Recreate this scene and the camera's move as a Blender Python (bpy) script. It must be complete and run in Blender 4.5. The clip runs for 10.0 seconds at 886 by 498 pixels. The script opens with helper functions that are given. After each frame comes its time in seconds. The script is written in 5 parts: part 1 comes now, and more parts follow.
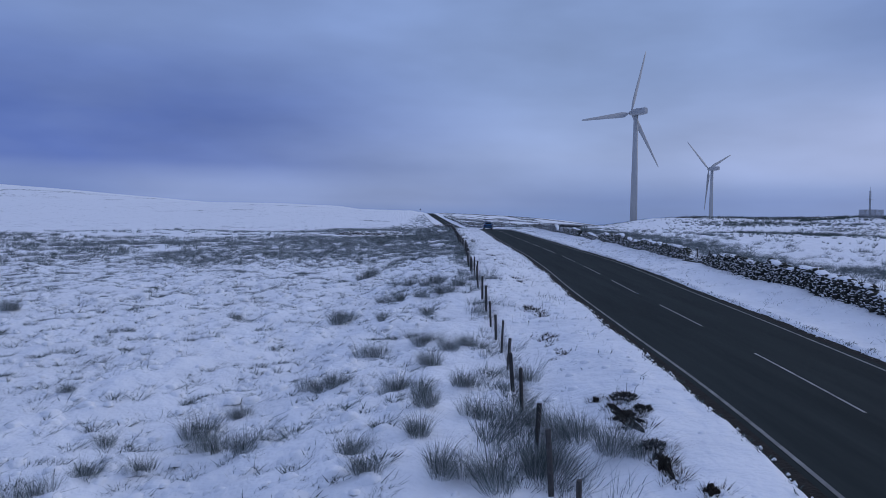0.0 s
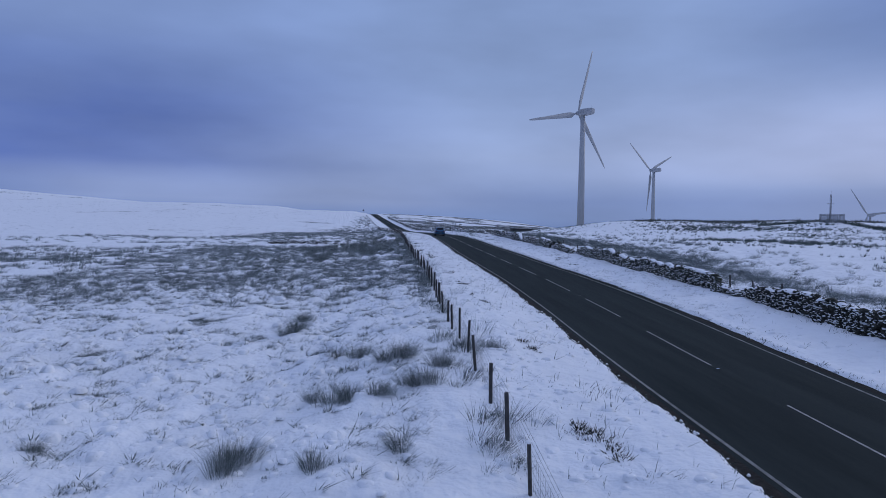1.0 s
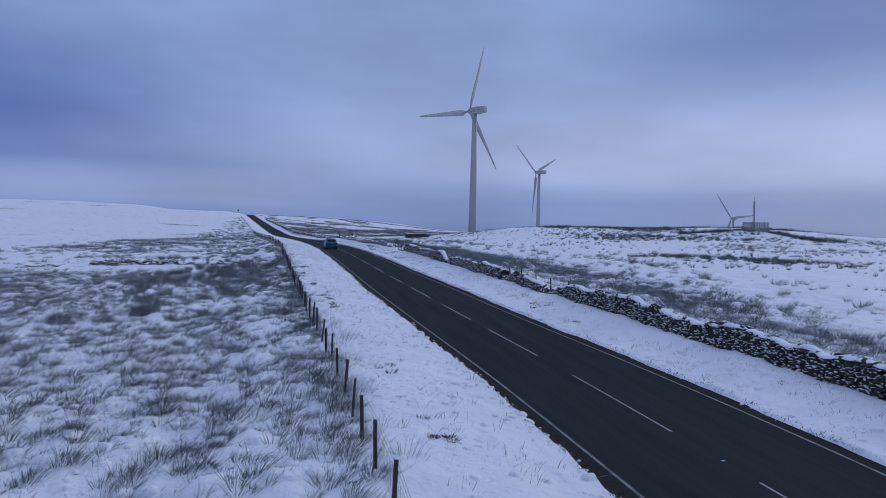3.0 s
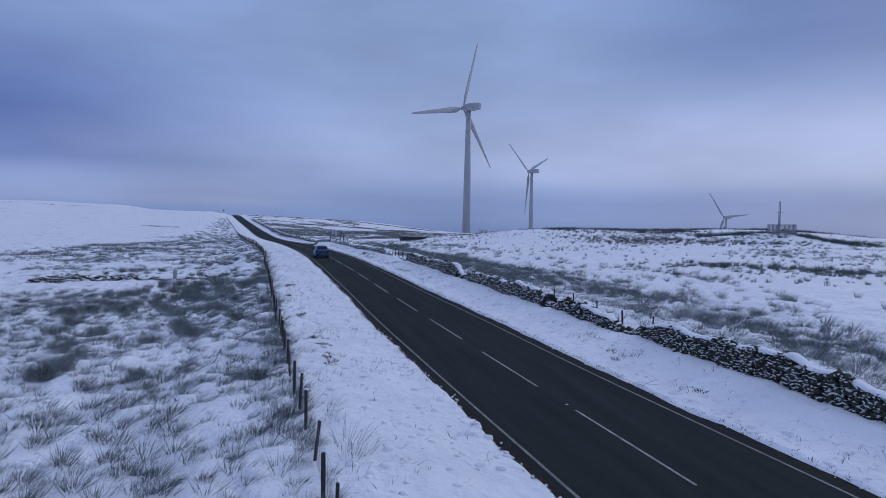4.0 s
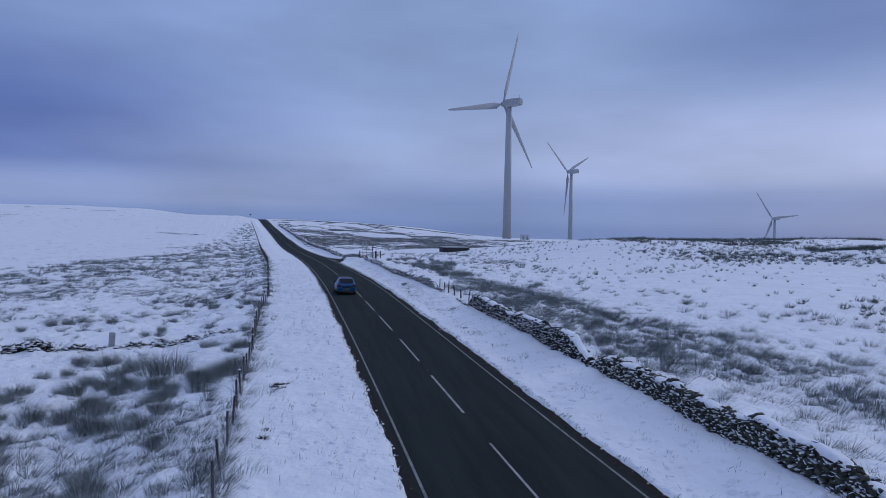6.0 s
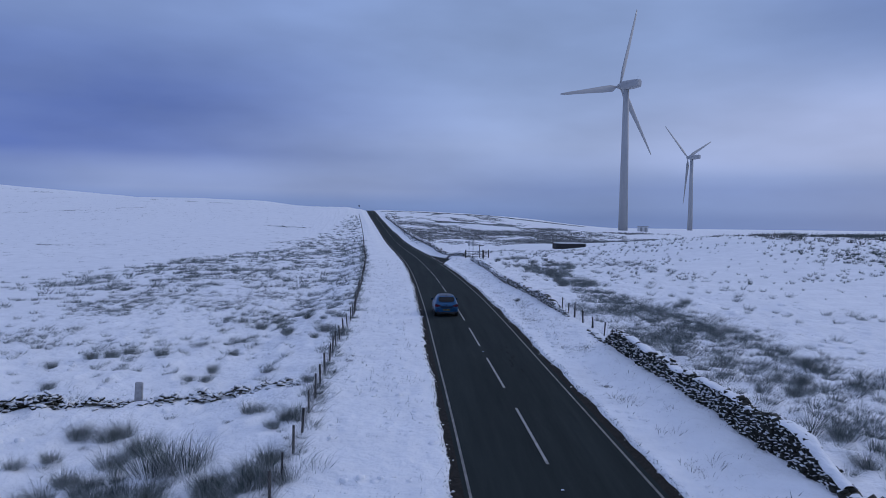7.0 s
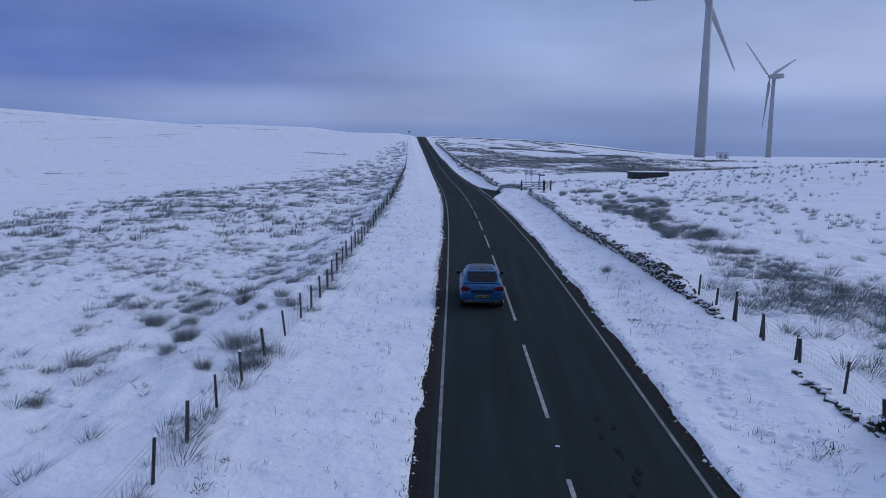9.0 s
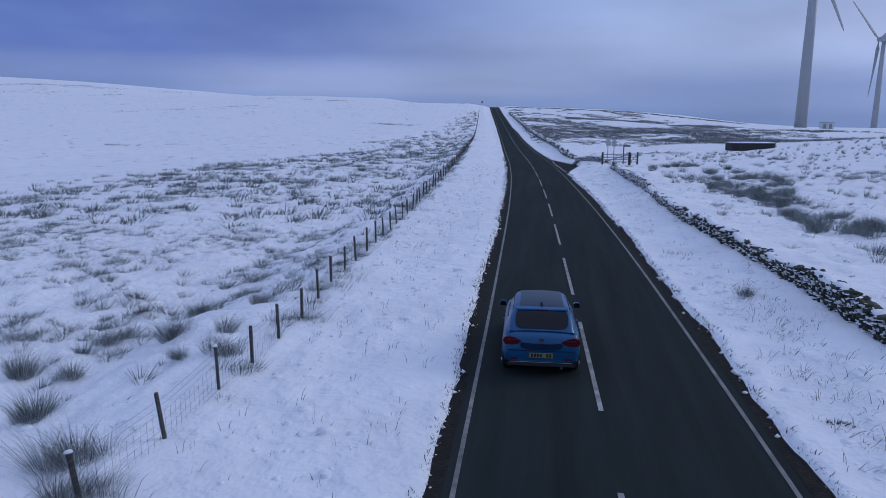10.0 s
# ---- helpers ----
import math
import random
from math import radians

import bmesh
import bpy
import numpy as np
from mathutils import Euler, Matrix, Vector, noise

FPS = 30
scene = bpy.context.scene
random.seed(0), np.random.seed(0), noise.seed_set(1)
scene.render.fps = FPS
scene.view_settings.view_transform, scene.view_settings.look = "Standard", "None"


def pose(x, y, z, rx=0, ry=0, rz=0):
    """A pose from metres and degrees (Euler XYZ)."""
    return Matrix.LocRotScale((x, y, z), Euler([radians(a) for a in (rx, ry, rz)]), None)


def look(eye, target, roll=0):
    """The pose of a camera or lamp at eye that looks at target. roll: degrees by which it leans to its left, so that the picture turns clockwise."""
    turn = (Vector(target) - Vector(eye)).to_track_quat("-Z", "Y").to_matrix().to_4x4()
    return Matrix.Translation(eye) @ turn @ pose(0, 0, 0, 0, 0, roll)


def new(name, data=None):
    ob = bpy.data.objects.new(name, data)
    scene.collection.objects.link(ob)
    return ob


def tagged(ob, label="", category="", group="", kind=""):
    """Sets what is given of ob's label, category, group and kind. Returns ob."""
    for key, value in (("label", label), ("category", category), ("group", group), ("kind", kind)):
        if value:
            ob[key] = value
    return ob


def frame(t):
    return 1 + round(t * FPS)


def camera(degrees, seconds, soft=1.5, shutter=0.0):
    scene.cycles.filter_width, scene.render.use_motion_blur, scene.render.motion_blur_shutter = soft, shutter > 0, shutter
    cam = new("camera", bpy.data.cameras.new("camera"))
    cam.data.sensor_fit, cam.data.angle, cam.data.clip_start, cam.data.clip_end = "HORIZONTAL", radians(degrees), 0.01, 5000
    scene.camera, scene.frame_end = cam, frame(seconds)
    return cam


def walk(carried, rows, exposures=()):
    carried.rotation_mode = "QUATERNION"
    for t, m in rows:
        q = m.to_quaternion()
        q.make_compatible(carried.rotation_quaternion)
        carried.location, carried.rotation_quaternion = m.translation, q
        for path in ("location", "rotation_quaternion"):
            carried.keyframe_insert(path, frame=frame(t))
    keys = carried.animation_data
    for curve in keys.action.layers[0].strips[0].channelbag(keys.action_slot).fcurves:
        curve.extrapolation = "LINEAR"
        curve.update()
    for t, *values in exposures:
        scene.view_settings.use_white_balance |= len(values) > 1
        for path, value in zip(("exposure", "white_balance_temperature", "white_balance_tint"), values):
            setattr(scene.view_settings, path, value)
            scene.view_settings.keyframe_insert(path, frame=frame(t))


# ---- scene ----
cam = camera(65.0, 10.0, soft=0.65)
METRES, EYE, TILT, LEAN, TURN = 122.0, 3.12, 0.0, 0.0, 1.9
ROWS = [
    (0.0, 0.0, 0.0, 0.0, 0.03, -1.82, -0.96),
    (0.5, -0.0044, 0.0518, 0.0048, -2.47, -1.8, -0.99),
    (1.0, -0.0069, 0.103, 0.0093, -4.69, -1.77, -0.97),
    (1.5, -0.0076, 0.1509, 0.0136, -7.05, -1.73, -1.01),
    (2.0, -0.0072, 0.2014, 0.017, -9.84, -1.69, -1.1),
    (2.5, -0.0062, 0.2512, 0.0201, -12.25, -1.65, -1.16),
    (3.0, -0.0044, 0.3012, 0.0228, -14.43, -1.61, -1.21),
    (4.5, 0.0081, 0.4533, 0.0321, -15.42, -1.66, -1.07),
    (5.0, 0.014, 0.504, 0.0358, -15.47, -1.67, -1.02),
    (6.5, 0.0347, 0.656, 0.0513, -8.88, -1.85, -0.83),
    (7.0, 0.0411, 0.7054, 0.0564, -3.92, -2.69, -0.72),
    (7.5, 0.047, 0.7545, 0.0605, -2.1, -4.35, -0.69),
    (8.0, 0.0521, 0.8023, 0.0595, -2.14, -5.95, -0.67),
    (8.5, 0.0569, 0.8492, 0.0557, -1.36, -7.29, -0.62),
    (9.0, 0.0616, 0.8955, 0.0494, 0.72, -8.61, -0.53),
    (9.5, 0.0653, 0.9431, 0.0454, 1.69, -9.94, -0.46),
    (10.0, 0.0683, 0.9923, 0.0436, 6.84, -10.89, -0.3),
]
walk(cam, [(t, pose(0, 0, EYE, TILT, LEAN, TURN) @ pose(METRES * x, METRES * y, METRES * z, 90 + pitch, roll, yaw)) for t, x, y, z, yaw, pitch, roll in ROWS], exposures=((0.0, 0.04, 6600, 10), (2.5, 0.06, 6680, 10), (4.7, 0.10, 6740, 10), (6.5, 0.06, 6680, 10), (8.5, 0.06, 6660, 10), (10.0, 0.15, 6640, 10)))


# ---- world and light ----
def make_world():
    w = bpy.data.worlds.new("sky")
    scene.world = w
    w.use_nodes = True
    nt = w.node_tree
    nt.nodes.clear()
    N, K = nt.nodes.new, nt.links.new
    out = N("ShaderNodeOutputWorld")
    bg = N("ShaderNodeBackground")
    tc = N("ShaderNodeTexCoord")
    sep = N("ShaderNodeSeparateXYZ")
    K(tc.outputs["Generated"], sep.inputs[0])
    # stretched cloud layers
    mp = N("ShaderNodeMapping")
    mp.inputs["Scale"].default_value = (1.0, 1.0, 3.2)
    K(tc.outputs["Generated"], mp.inputs[0])
    n1 = N("ShaderNodeTexNoise")
    n1.inputs["Scale"].default_value = 1.7
    n1.inputs["Detail"].default_value = 5.0
    n1.inputs["Roughness"].default_value = 0.5
    K(mp.outputs[0], n1.inputs["Vector"])
    # elevation colours
    ramp = N("ShaderNodeValToRGB")
    el = ramp.color_ramp.elements
    el[0].position, el[0].color = 0.0, (0.13, 0.215, 0.47, 1)
    el[1].position, el[1].color = 1.0, (0.40, 0.50, 0.83, 1)
    for p, c in ((0.015, (0.155, 0.245, 0.51)), (0.04, (0.155, 0.237, 0.505)), (0.072, (0.24, 0.327, 0.60)), (0.10, (0.275, 0.365, 0.635)), (0.20, (0.225, 0.32, 0.585)), (0.34, (0.215, 0.315, 0.585)), (0.55, (0.31, 0.41, 0.72))):
        e = el.new(p)
        e.color = (*c, 1)
    K(sep.outputs["Z"], ramp.inputs[0])
    # darker, bluer snow cloud low over the hill to the west
    cx = N("ShaderNodeMath")
    cx.operation = "MULTIPLY_ADD"
    cx.inputs[1].default_value, cx.inputs[2].default_value = -1.0, 0.0
    K(sep.outputs["X"], cx.inputs[0])
    side = N("ShaderNodeMapRange")
    side.inputs["From Min"].default_value, side.inputs["From Max"].default_value = -0.15, 0.5
    side.interpolation_type = "SMOOTHSTEP"
    K(cx.outputs[0], side.inputs["Value"])
    addn = N("ShaderNodeMath")
    addn.operation = "MULTIPLY_ADD"
    K(n1.outputs["Fac"], addn.inputs[0])
    addn.inputs[1].default_value, addn.inputs[2].default_value = 1.4, 0.15
    dark = N("ShaderNodeMath")
    dark.operation = "MULTIPLY"
    dark.use_clamp = True
    K(side.outputs[0], dark.inputs[0])
    K(addn.outputs[0], dark.inputs[1])
    band = N("ShaderNodeValToRGB")
    be = band.color_ramp.elements
    be[0].position, be[0].color = 0.02, (0.1, 0.1, 0.1, 1)
    be[1].position, be[1].color = 0.42, (0.15, 0.15, 0.15, 1)
    for p, v in ((0.05, 0.42), (0.08, 0.95), (0.14, 0.95), (0.26, 0.3)):
        e = be.new(p)
        e.color = (v, v, v, 1)
    K(sep.outputs["Z"], band.inputs[0])
    dk = N("ShaderNodeMath")
    dk.operation = "MULTIPLY"
    K(dark.outputs[0], dk.inputs[0])
    K(band.outputs[0], dk.inputs[1])
    mix = N("ShaderNodeMix")
    mix.data_type = "RGBA"
    K(dk.outputs[0], mix.inputs["Factor"])
    K(ramp.outputs[0], mix.inputs["A"])
    mix.inputs["B"].default_value = (0.06, 0.115, 0.40, 1)
    # a pale streak low over the western skyline
    sz = N("ShaderNodeValToRGB")
    se = sz.color_ramp.elements
    se[0].position, se[0].color = 0.018, (0, 0, 0, 1)
    se[1].position, se[1].color = 0.085, (0, 0, 0, 1)
    for p, v in ((0.034, 0.5), (0.052, 0.45)):
        e = se.new(p)
        e.color = (v, v, v, 1)
    K(sep.outputs["Z"], sz.inputs[0])
    sx0 = N("ShaderNodeMapRange")
    sx0.inputs["From Min"].default_value, sx0.inputs["From Max"].default_value = -0.56, -0.36
    sx0.interpolation_type = "SMOOTHSTEP"
    K(sep.outputs["X"], sx0.inputs["Value"])
    sx1 = N("ShaderNodeMapRange")
    sx1.inputs["From Min"].default_value, sx1.inputs["From Max"].default_value = -0.1, 0.22
    sx1.inputs["To Min"].default_value, sx1.inputs["To Max"].default_value = 1.0, 0.0
    sx1.interpolation_type = "SMOOTHSTEP"
    K(sep.outputs["X"], sx1.inputs["Value"])
    sa = N("ShaderNodeMath")
    sa.operation = "MULTIPLY"
    K(sx0.outputs[0], sa.inputs[0])
    K(sx1.outputs[0], sa.inputs[1])
    sb = N("ShaderNodeMath")
    sb.operation = "MULTIPLY"
    K(sa.outputs[0], sb.inputs[0])
    K(sz.outputs[0], sb.inputs[1])
    mixs = N("ShaderNodeMix")
    mixs.data_type = "RGBA"
    K(sb.outputs[0], mixs.inputs["Factor"])
    K(mix.outputs["Result"], mixs.inputs["A"])
    mixs.inputs["B"].default_value = (0.285, 0.36, 0.60, 1)
    # a thinner, brighter bank to the east
    east = N("ShaderNodeMapRange")
    east.inputs["From Min"].default_value, east.inputs["From Max"].default_value = 0.12, 0.6
    east.interpolation_type = "SMOOTHSTEP"
    K(sep.outputs["X"], east.inputs["Value"])
    eb = N("ShaderNodeMath")
    eb.operation = "MULTIPLY"
    K(east.outputs[0], eb.inputs[0])
    lowb = N("ShaderNodeValToRGB")
    le = lowb.color_ramp.elements
    le[0].position, le[0].color = 0.055, (0, 0, 0, 1)
    le[1].position, le[1].color = 0.5, (0, 0, 0, 1)
    for p, v in ((0.08, 0.7), (0.125, 0.75), (0.17, 0.35), (0.23, 0.0)):
        e = le.new(p)
        e.color = (v, v, v, 1)
    K(sep.outputs["Z"], lowb.inputs[0])
    K(lowb.outputs[0], eb.inputs[1])
    mixe = N("ShaderNodeMix")
    mixe.data_type = "RGBA"
    K(eb.outputs[0], mixe.inputs["Factor"])
    K(mixs.outputs["Result"], mixe.inputs["A"])
    mixe.inputs["B"].default_value = (0.345, 0.42, 0.705, 1)
    # a heavier deck high in the east
    deck = N("ShaderNodeMapRange")
    deck.inputs["From Min"].default_value, deck.inputs["From Max"].default_value = 0.13, 0.26
    deck.interpolation_type = "SMOOTHSTEP"
    K(sep.outputs["Z"], deck.inputs["Value"])
    fade = N("ShaderNodeMapRange")
    fade.inputs["From Min"].default_value, fade.inputs["From Max"].default_value = 0.45, 0.8
    fade.inputs["To Min"].default_value, fade.inputs["To Max"].default_value = 1.0, 0.0
    K(sep.outputs["Z"], fade.inputs["Value"])
    eside = N("ShaderNodeMapRange")
    eside.inputs["From Min"].default_value, eside.inputs["From Max"].default_value = 0.32, 0.62
    eside.interpolation_type = "SMOOTHSTEP"
    K(sep.outputs["X"], eside.inputs["Value"])
    dm = N("ShaderNodeMath")
    dm.operation = "MULTIPLY"
    K(deck.outputs[0], dm.inputs[0])
    K(eside.outputs[0], dm.inputs[1])
    dn = N("ShaderNodeMath")
    dn.operation = "MULTIPLY"
    K(dm.outputs[0], dn.inputs[0])
    K(fade.outputs[0], dn.inputs[1])
    mixd = N("ShaderNodeMix")
    mixd.data_type = "RGBA"
    K(dn.outputs[0], mixd.inputs["Factor"])
    K(mixe.outputs["Result"], mixd.inputs["A"])
    mixd.inputs["B"].default_value = (0.118, 0.19, 0.425, 1)
    # soft cloud mottling
    n2 = N("ShaderNodeTexNoise")
    n2.inputs["Scale"].default_value = 3.1
    n2.inputs["Detail"].default_value = 4.0
    K(mp.outputs[0], n2.inputs["Vector"])
    mr = N("ShaderNodeMapRange")
    mr.inputs["From Min"].default_value, mr.inputs["From Max"].default_value = 0.3, 0.7
    mr.inputs["To Min"].default_value, mr.inputs["To Max"].default_value = 0.86, 1.13
    K(n2.outputs["Fac"], mr.inputs["Value"])
    mul = N("ShaderNodeVectorMath")
    mul.operation = "SCALE"
    K(mixd.outputs["Result"], mul.inputs[0])
    K(mr.outputs[0], mul.inputs["Scale"])
    # clear sky above the cloud adds a little blue
    sky = N("ShaderNodeTexSky")
    sky.sky_type = "NISHITA"
    sky.sun_disc = False
    sky.sun_elevation, sky.sun_rotation = radians(26), radians(66)
    sc = N("ShaderNodeVectorMath")
    sc.operation = "SCALE"
    sc.inputs["Scale"].default_value = 0.006
    K(sky.outputs[0], sc.inputs[0])
    ad = N("ShaderNodeVectorMath")
    ad.operation = "ADD"
    K(mul.outputs[0], ad.inputs[0])
    K(sc.outputs[0], ad.inputs[1])
    K(ad.outputs[0], bg.inputs["Color"])
    bg.inputs["Strength"].default_value = SKY
    K(bg.outputs[0], out.inputs[0])


SKY = 0.96
make_world()
sun_data = bpy.data.lights.new("sun", "SUN")
sun_data.energy, sun_data.angle, sun_data.color = 0.65, radians(20), (0.95, 0.95, 1.0)
sun = new("sun", sun_data)
sun.matrix_world = look((80, 35, 42), (0, 0, 0))


# ---- materials ----
def mat(name, base, rough=0.8, metal=0.0, var=0.15, scale=6.0, bump=0.0, bscale=40.0, base2=None, coords="Object", random=0.0, spec=0.5, bump2=0.0, b2scale=1.0, island=0.0, stretch=None):
    """A surface with colour variation at two scales and a fine relief."""
    m = bpy.data.materials.new(name)
    m.use_nodes = True
    nt = m.node_tree
    N, K = nt.nodes.new, nt.links.new
    b = nt.nodes["Principled BSDF"]
    b.inputs["Roughness"].default_value = rough
    b.inputs["Metallic"].default_value = metal
    b.inputs["Specular IOR Level"].default_value = spec
    tc = N("ShaderNodeTexCoord")
    n = N("ShaderNodeTexNoise")
    n.inputs["Scale"].default_value = scale
    n.inputs["Detail"].default_value = 6.0
    n.inputs["Roughness"].default_value = 0.65
    if stretch:
        sp = N("ShaderNodeMapping")
        sp.inputs["Scale"].default_value = stretch
        K(tc.outputs[coords], sp.inputs[0])
        K(sp.outputs[0], n.inputs["Vector"])
    else:
        K(tc.outputs[coords], n.inputs["Vector"])
    mr = N("ShaderNodeMapRange")
    mr.inputs["From Min"].default_value, mr.inputs["From Max"].default_value = 0.3, 0.7
    K(n.outputs["Fac"], mr.inputs["Value"])
    mx = N("ShaderNodeMix")
    mx.data_type = "RGBA"
    K(mr.outputs[0], mx.inputs["Factor"])
    lo = base2 or tuple(c * (1 - var) for c in base)
    hi = base if base2 else tuple(min(1, c * (1 + var)) for c in base)
    mx.inputs["A"].default_value = (*lo, 1)
    mx.inputs["B"].default_value = (*hi, 1)
    col = mx.outputs["Result"]
    if random:
        oi = N("ShaderNodeObjectInfo")
        rr = N("ShaderNodeMapRange")
        rr.inputs["To Min"].default_value, rr.inputs["To Max"].default_value = 1 - random, 1 + random
        K(oi.outputs["Random"], rr.inputs["Value"])
        vm = N("ShaderNodeVectorMath")
        vm.operation = "SCALE"
        K(col, vm.inputs[0])
        K(rr.outputs[0], vm.inputs["Scale"])
        col = vm.outputs[0]
    if island:
        ge = N("ShaderNodeNewGeometry")
        ri = N("ShaderNodeMapRange")
        ri.inputs["To Min"].default_value, ri.inputs["To Max"].default_value = 1 - island, 1 + island
        K(ge.outputs["Random Per Island"], ri.inputs["Value"])
        vi = N("ShaderNodeVectorMath")
        vi.operation = "SCALE"
        K(col, vi.inputs[0])
        K(ri.outputs[0], vi.inputs["Scale"])
        col = vi.outputs[0]
    K(col, b.inputs["Base Color"])
    if bump:
        n2 = N("ShaderNodeTexNoise")
        n2.inputs["Scale"].default_value = bscale
        n2.inputs["Detail"].default_value = 5.0
        K(tc.outputs[coords], n2.inputs["Vector"])
        bp = N("ShaderNodeBump")
        bp.inputs["Strength"].default_value = 1.0
        bp.inputs["Distance"].default_value = bump
        K(n2.outputs["Fac"], bp.inputs["Height"])
        if bump2:
            n3 = N("ShaderNodeTexNoise")
            n3.inputs["Scale"].default_value = b2scale
            n3.inputs["Detail"].default_value = 3.0
            K(tc.outputs[coords], n3.inputs["Vector"])
            bq = N("ShaderNodeBump")
            bq.inputs["Distance"].default_value = bump2
            K(n3.outputs["Fac"], bq.inputs["Height"])
            K(bq.outputs[0], bp.inputs["Normal"])
        K(bp.outputs[0], b.inputs["Normal"])
    return m


SNOW = mat("snow", (0.86, 0.872, 0.88), 0.75, base2=(0.745, 0.76, 0.775), scale=0.45, bump=0.022, bscale=8.0, bump2=0.16, b2scale=1.8)
ASPHALT = mat("asphalt", (0.0265, 0.0345, 0.0335), 0.9, spec=0.08, base2=(0.014, 0.0195, 0.019), scale=1.0, bump=0.004, bscale=90, stretch=(1.6, 0.09, 1.0))
PAINT = mat("road_paint", (0.40, 0.40, 0.38), 0.75, base2=(0.13, 0.13, 0.125), scale=3.0)
EDGE_PAINT = mat("worn_edge_paint", (0.27, 0.27, 0.255), 0.8, base2=(0.075, 0.078, 0.075), scale=2.2)
GRAVEL = mat("verge_dirt", (0.026, 0.023, 0.019), 0.95, spec=0.2, base2=(0.008, 0.008, 0.007), scale=5, bump=0.03, bscale=18)
RUSH = mat("rush", (0.128, 0.166, 0.155), 0.9, base2=(0.043, 0.06, 0.053), scale=1.5, island=0.5)
BED = mat("frosted_rush_bed", (0.182, 0.217, 0.215), 0.9, base2=(0.07, 0.088, 0.086), scale=1.1, island=0.5)
GRASS = mat("frosted_grass", (0.56, 0.59, 0.61), 0.85, base2=(0.28, 0.30, 0.305), scale=1.2, island=0.3)
HEATH = mat("heather", (0.14, 0.147, 0.138), 0.9, base2=(0.052, 0.056, 0.051), scale=0.8, island=0.4)
WOOD = mat("weathered_wood", (0.075, 0.07, 0.066), 0.85, base2=(0.025, 0.024, 0.023), scale=9, bump=0.004, bscale=60, random=0.3)
WIRE = mat("galvanised_wire", (0.25, 0.25, 0.25), 0.5, metal=0.8, var=0.2)
STONE = mat("gritstone", (0.068, 0.07, 0.051), 0.9, base2=(0.017, 0.019, 0.013), scale=7, bump=0.02, bscale=25, random=0.45, island=0.35)
TURBINE = mat("turbine_paint", (0.36, 0.37, 0.38), 0.55, var=0.05, scale=0.4)
TANK = mat("dark_tank", (0.03, 0.03, 0.03), 0.7, base2=(0.012, 0.012, 0.012), scale=2)


# ---- building helpers ----
def thing(name, label, category, loc=(0, 0, 0), group="", kind=""):
    ob = new(name)
    ob.location = loc
    return tagged(ob, label, category, group, kind)


def part(name, bm, material, parent, label="", smooth=False):
    me = bpy.data.meshes.new(name)
    bm.to_mesh(me)
    bm.free()
    me.materials.append(material)
    if smooth:
        for p in me.polygons:
            p.use_smooth = True
    ob = new(name, me)
    ob.parent = parent
    if label:
        ob["label"] = label
    return ob


def mesh_np(name, verts, faces, material, smooth=False):
    """A mesh from vertex and face arrays made in code (all faces of one size)."""
    me = bpy.data.meshes.new(name)
    v = np.asarray(verts, dtype=np.float32)
    f = np.asarray(faces, dtype=np.int32)
    k = f.shape[1]
    me.vertices.add(len(v))
    me.vertices.foreach_set("co", v.ravel())
    me.loops.add(f.size)
    me.loops.foreach_set("vertex_index", f.ravel())
    me.polygons.add(len(f))
    me.polygons.foreach_set("loop_start", np.arange(0, f.size, k, dtype=np.int32))
    if smooth:
        me.polygons.foreach_set("use_smooth", np.ones(len(f), dtype=bool))
    me.update(calc_edges=True)
    me.materials.append(material)
    return me


def box(sx, sy, sz, at=(0, 0, 0), bevel=0.0, bm=None, rot=None):
    """A box with its base at the height of at, bevelled."""
    made = bmesh.new()
    bmesh.ops.create_cube(made, size=1.0)
    bmesh.ops.scale(made, vec=(sx, sy, sz), verts=made.verts)
    if bevel:
        bmesh.ops.bevel(made, geom=list(made.edges), offset=bevel, segments=2, affect="EDGES")
    if rot is not None:
        bmesh.ops.transform(made, matrix=rot, verts=made.verts)
    bmesh.ops.translate(made, vec=(at[0], at[1], at[2] + sz / 2), verts=made.verts)
    return join(bm, made)


def cyl(r1, r2, h, at=(0, 0, 0), seg=24, bm=None, rot=None):
    made = bmesh.new()
    bmesh.ops.create_cone(made, cap_ends=True, segments=seg, radius1=r1, radius2=r2, depth=h)
    bmesh.ops.translate(made, vec=(0, 0, h / 2), verts=made.verts)
    if rot is not None:
        bmesh.ops.transform(made, matrix=rot, verts=made.verts)
    bmesh.ops.translate(made, vec=at, verts=made.verts)
    return join(bm, made)


def join(bm, made):
    if bm is None:
        return made
    tmp = bpy.data.meshes.new("tmp")
    made.to_mesh(tmp)
    made.free()
    bm.from_mesh(tmp)
    bpy.data.meshes.remove(tmp)
    return bm


def loft(rings, closed=True, caps=True):
    """A skin over rings of points that all have the same count."""
    bm = bmesh.new()
    rows = [[bm.verts.new(p) for p in ring] for ring in rings]
    n = len(rings[0])
    for a, b in zip(rows, rows[1:]):
        for i in range(n if closed else n - 1):
            j = (i + 1) % n
            bm.faces.new((a[i], a[j], b[j], b[i]))
    if caps:
        bm.faces.new(rows[0][::-1])
        bm.faces.new(rows[-1])
    bmesh.ops.recalc_face_normals(bm, faces=bm.faces)
    return bm


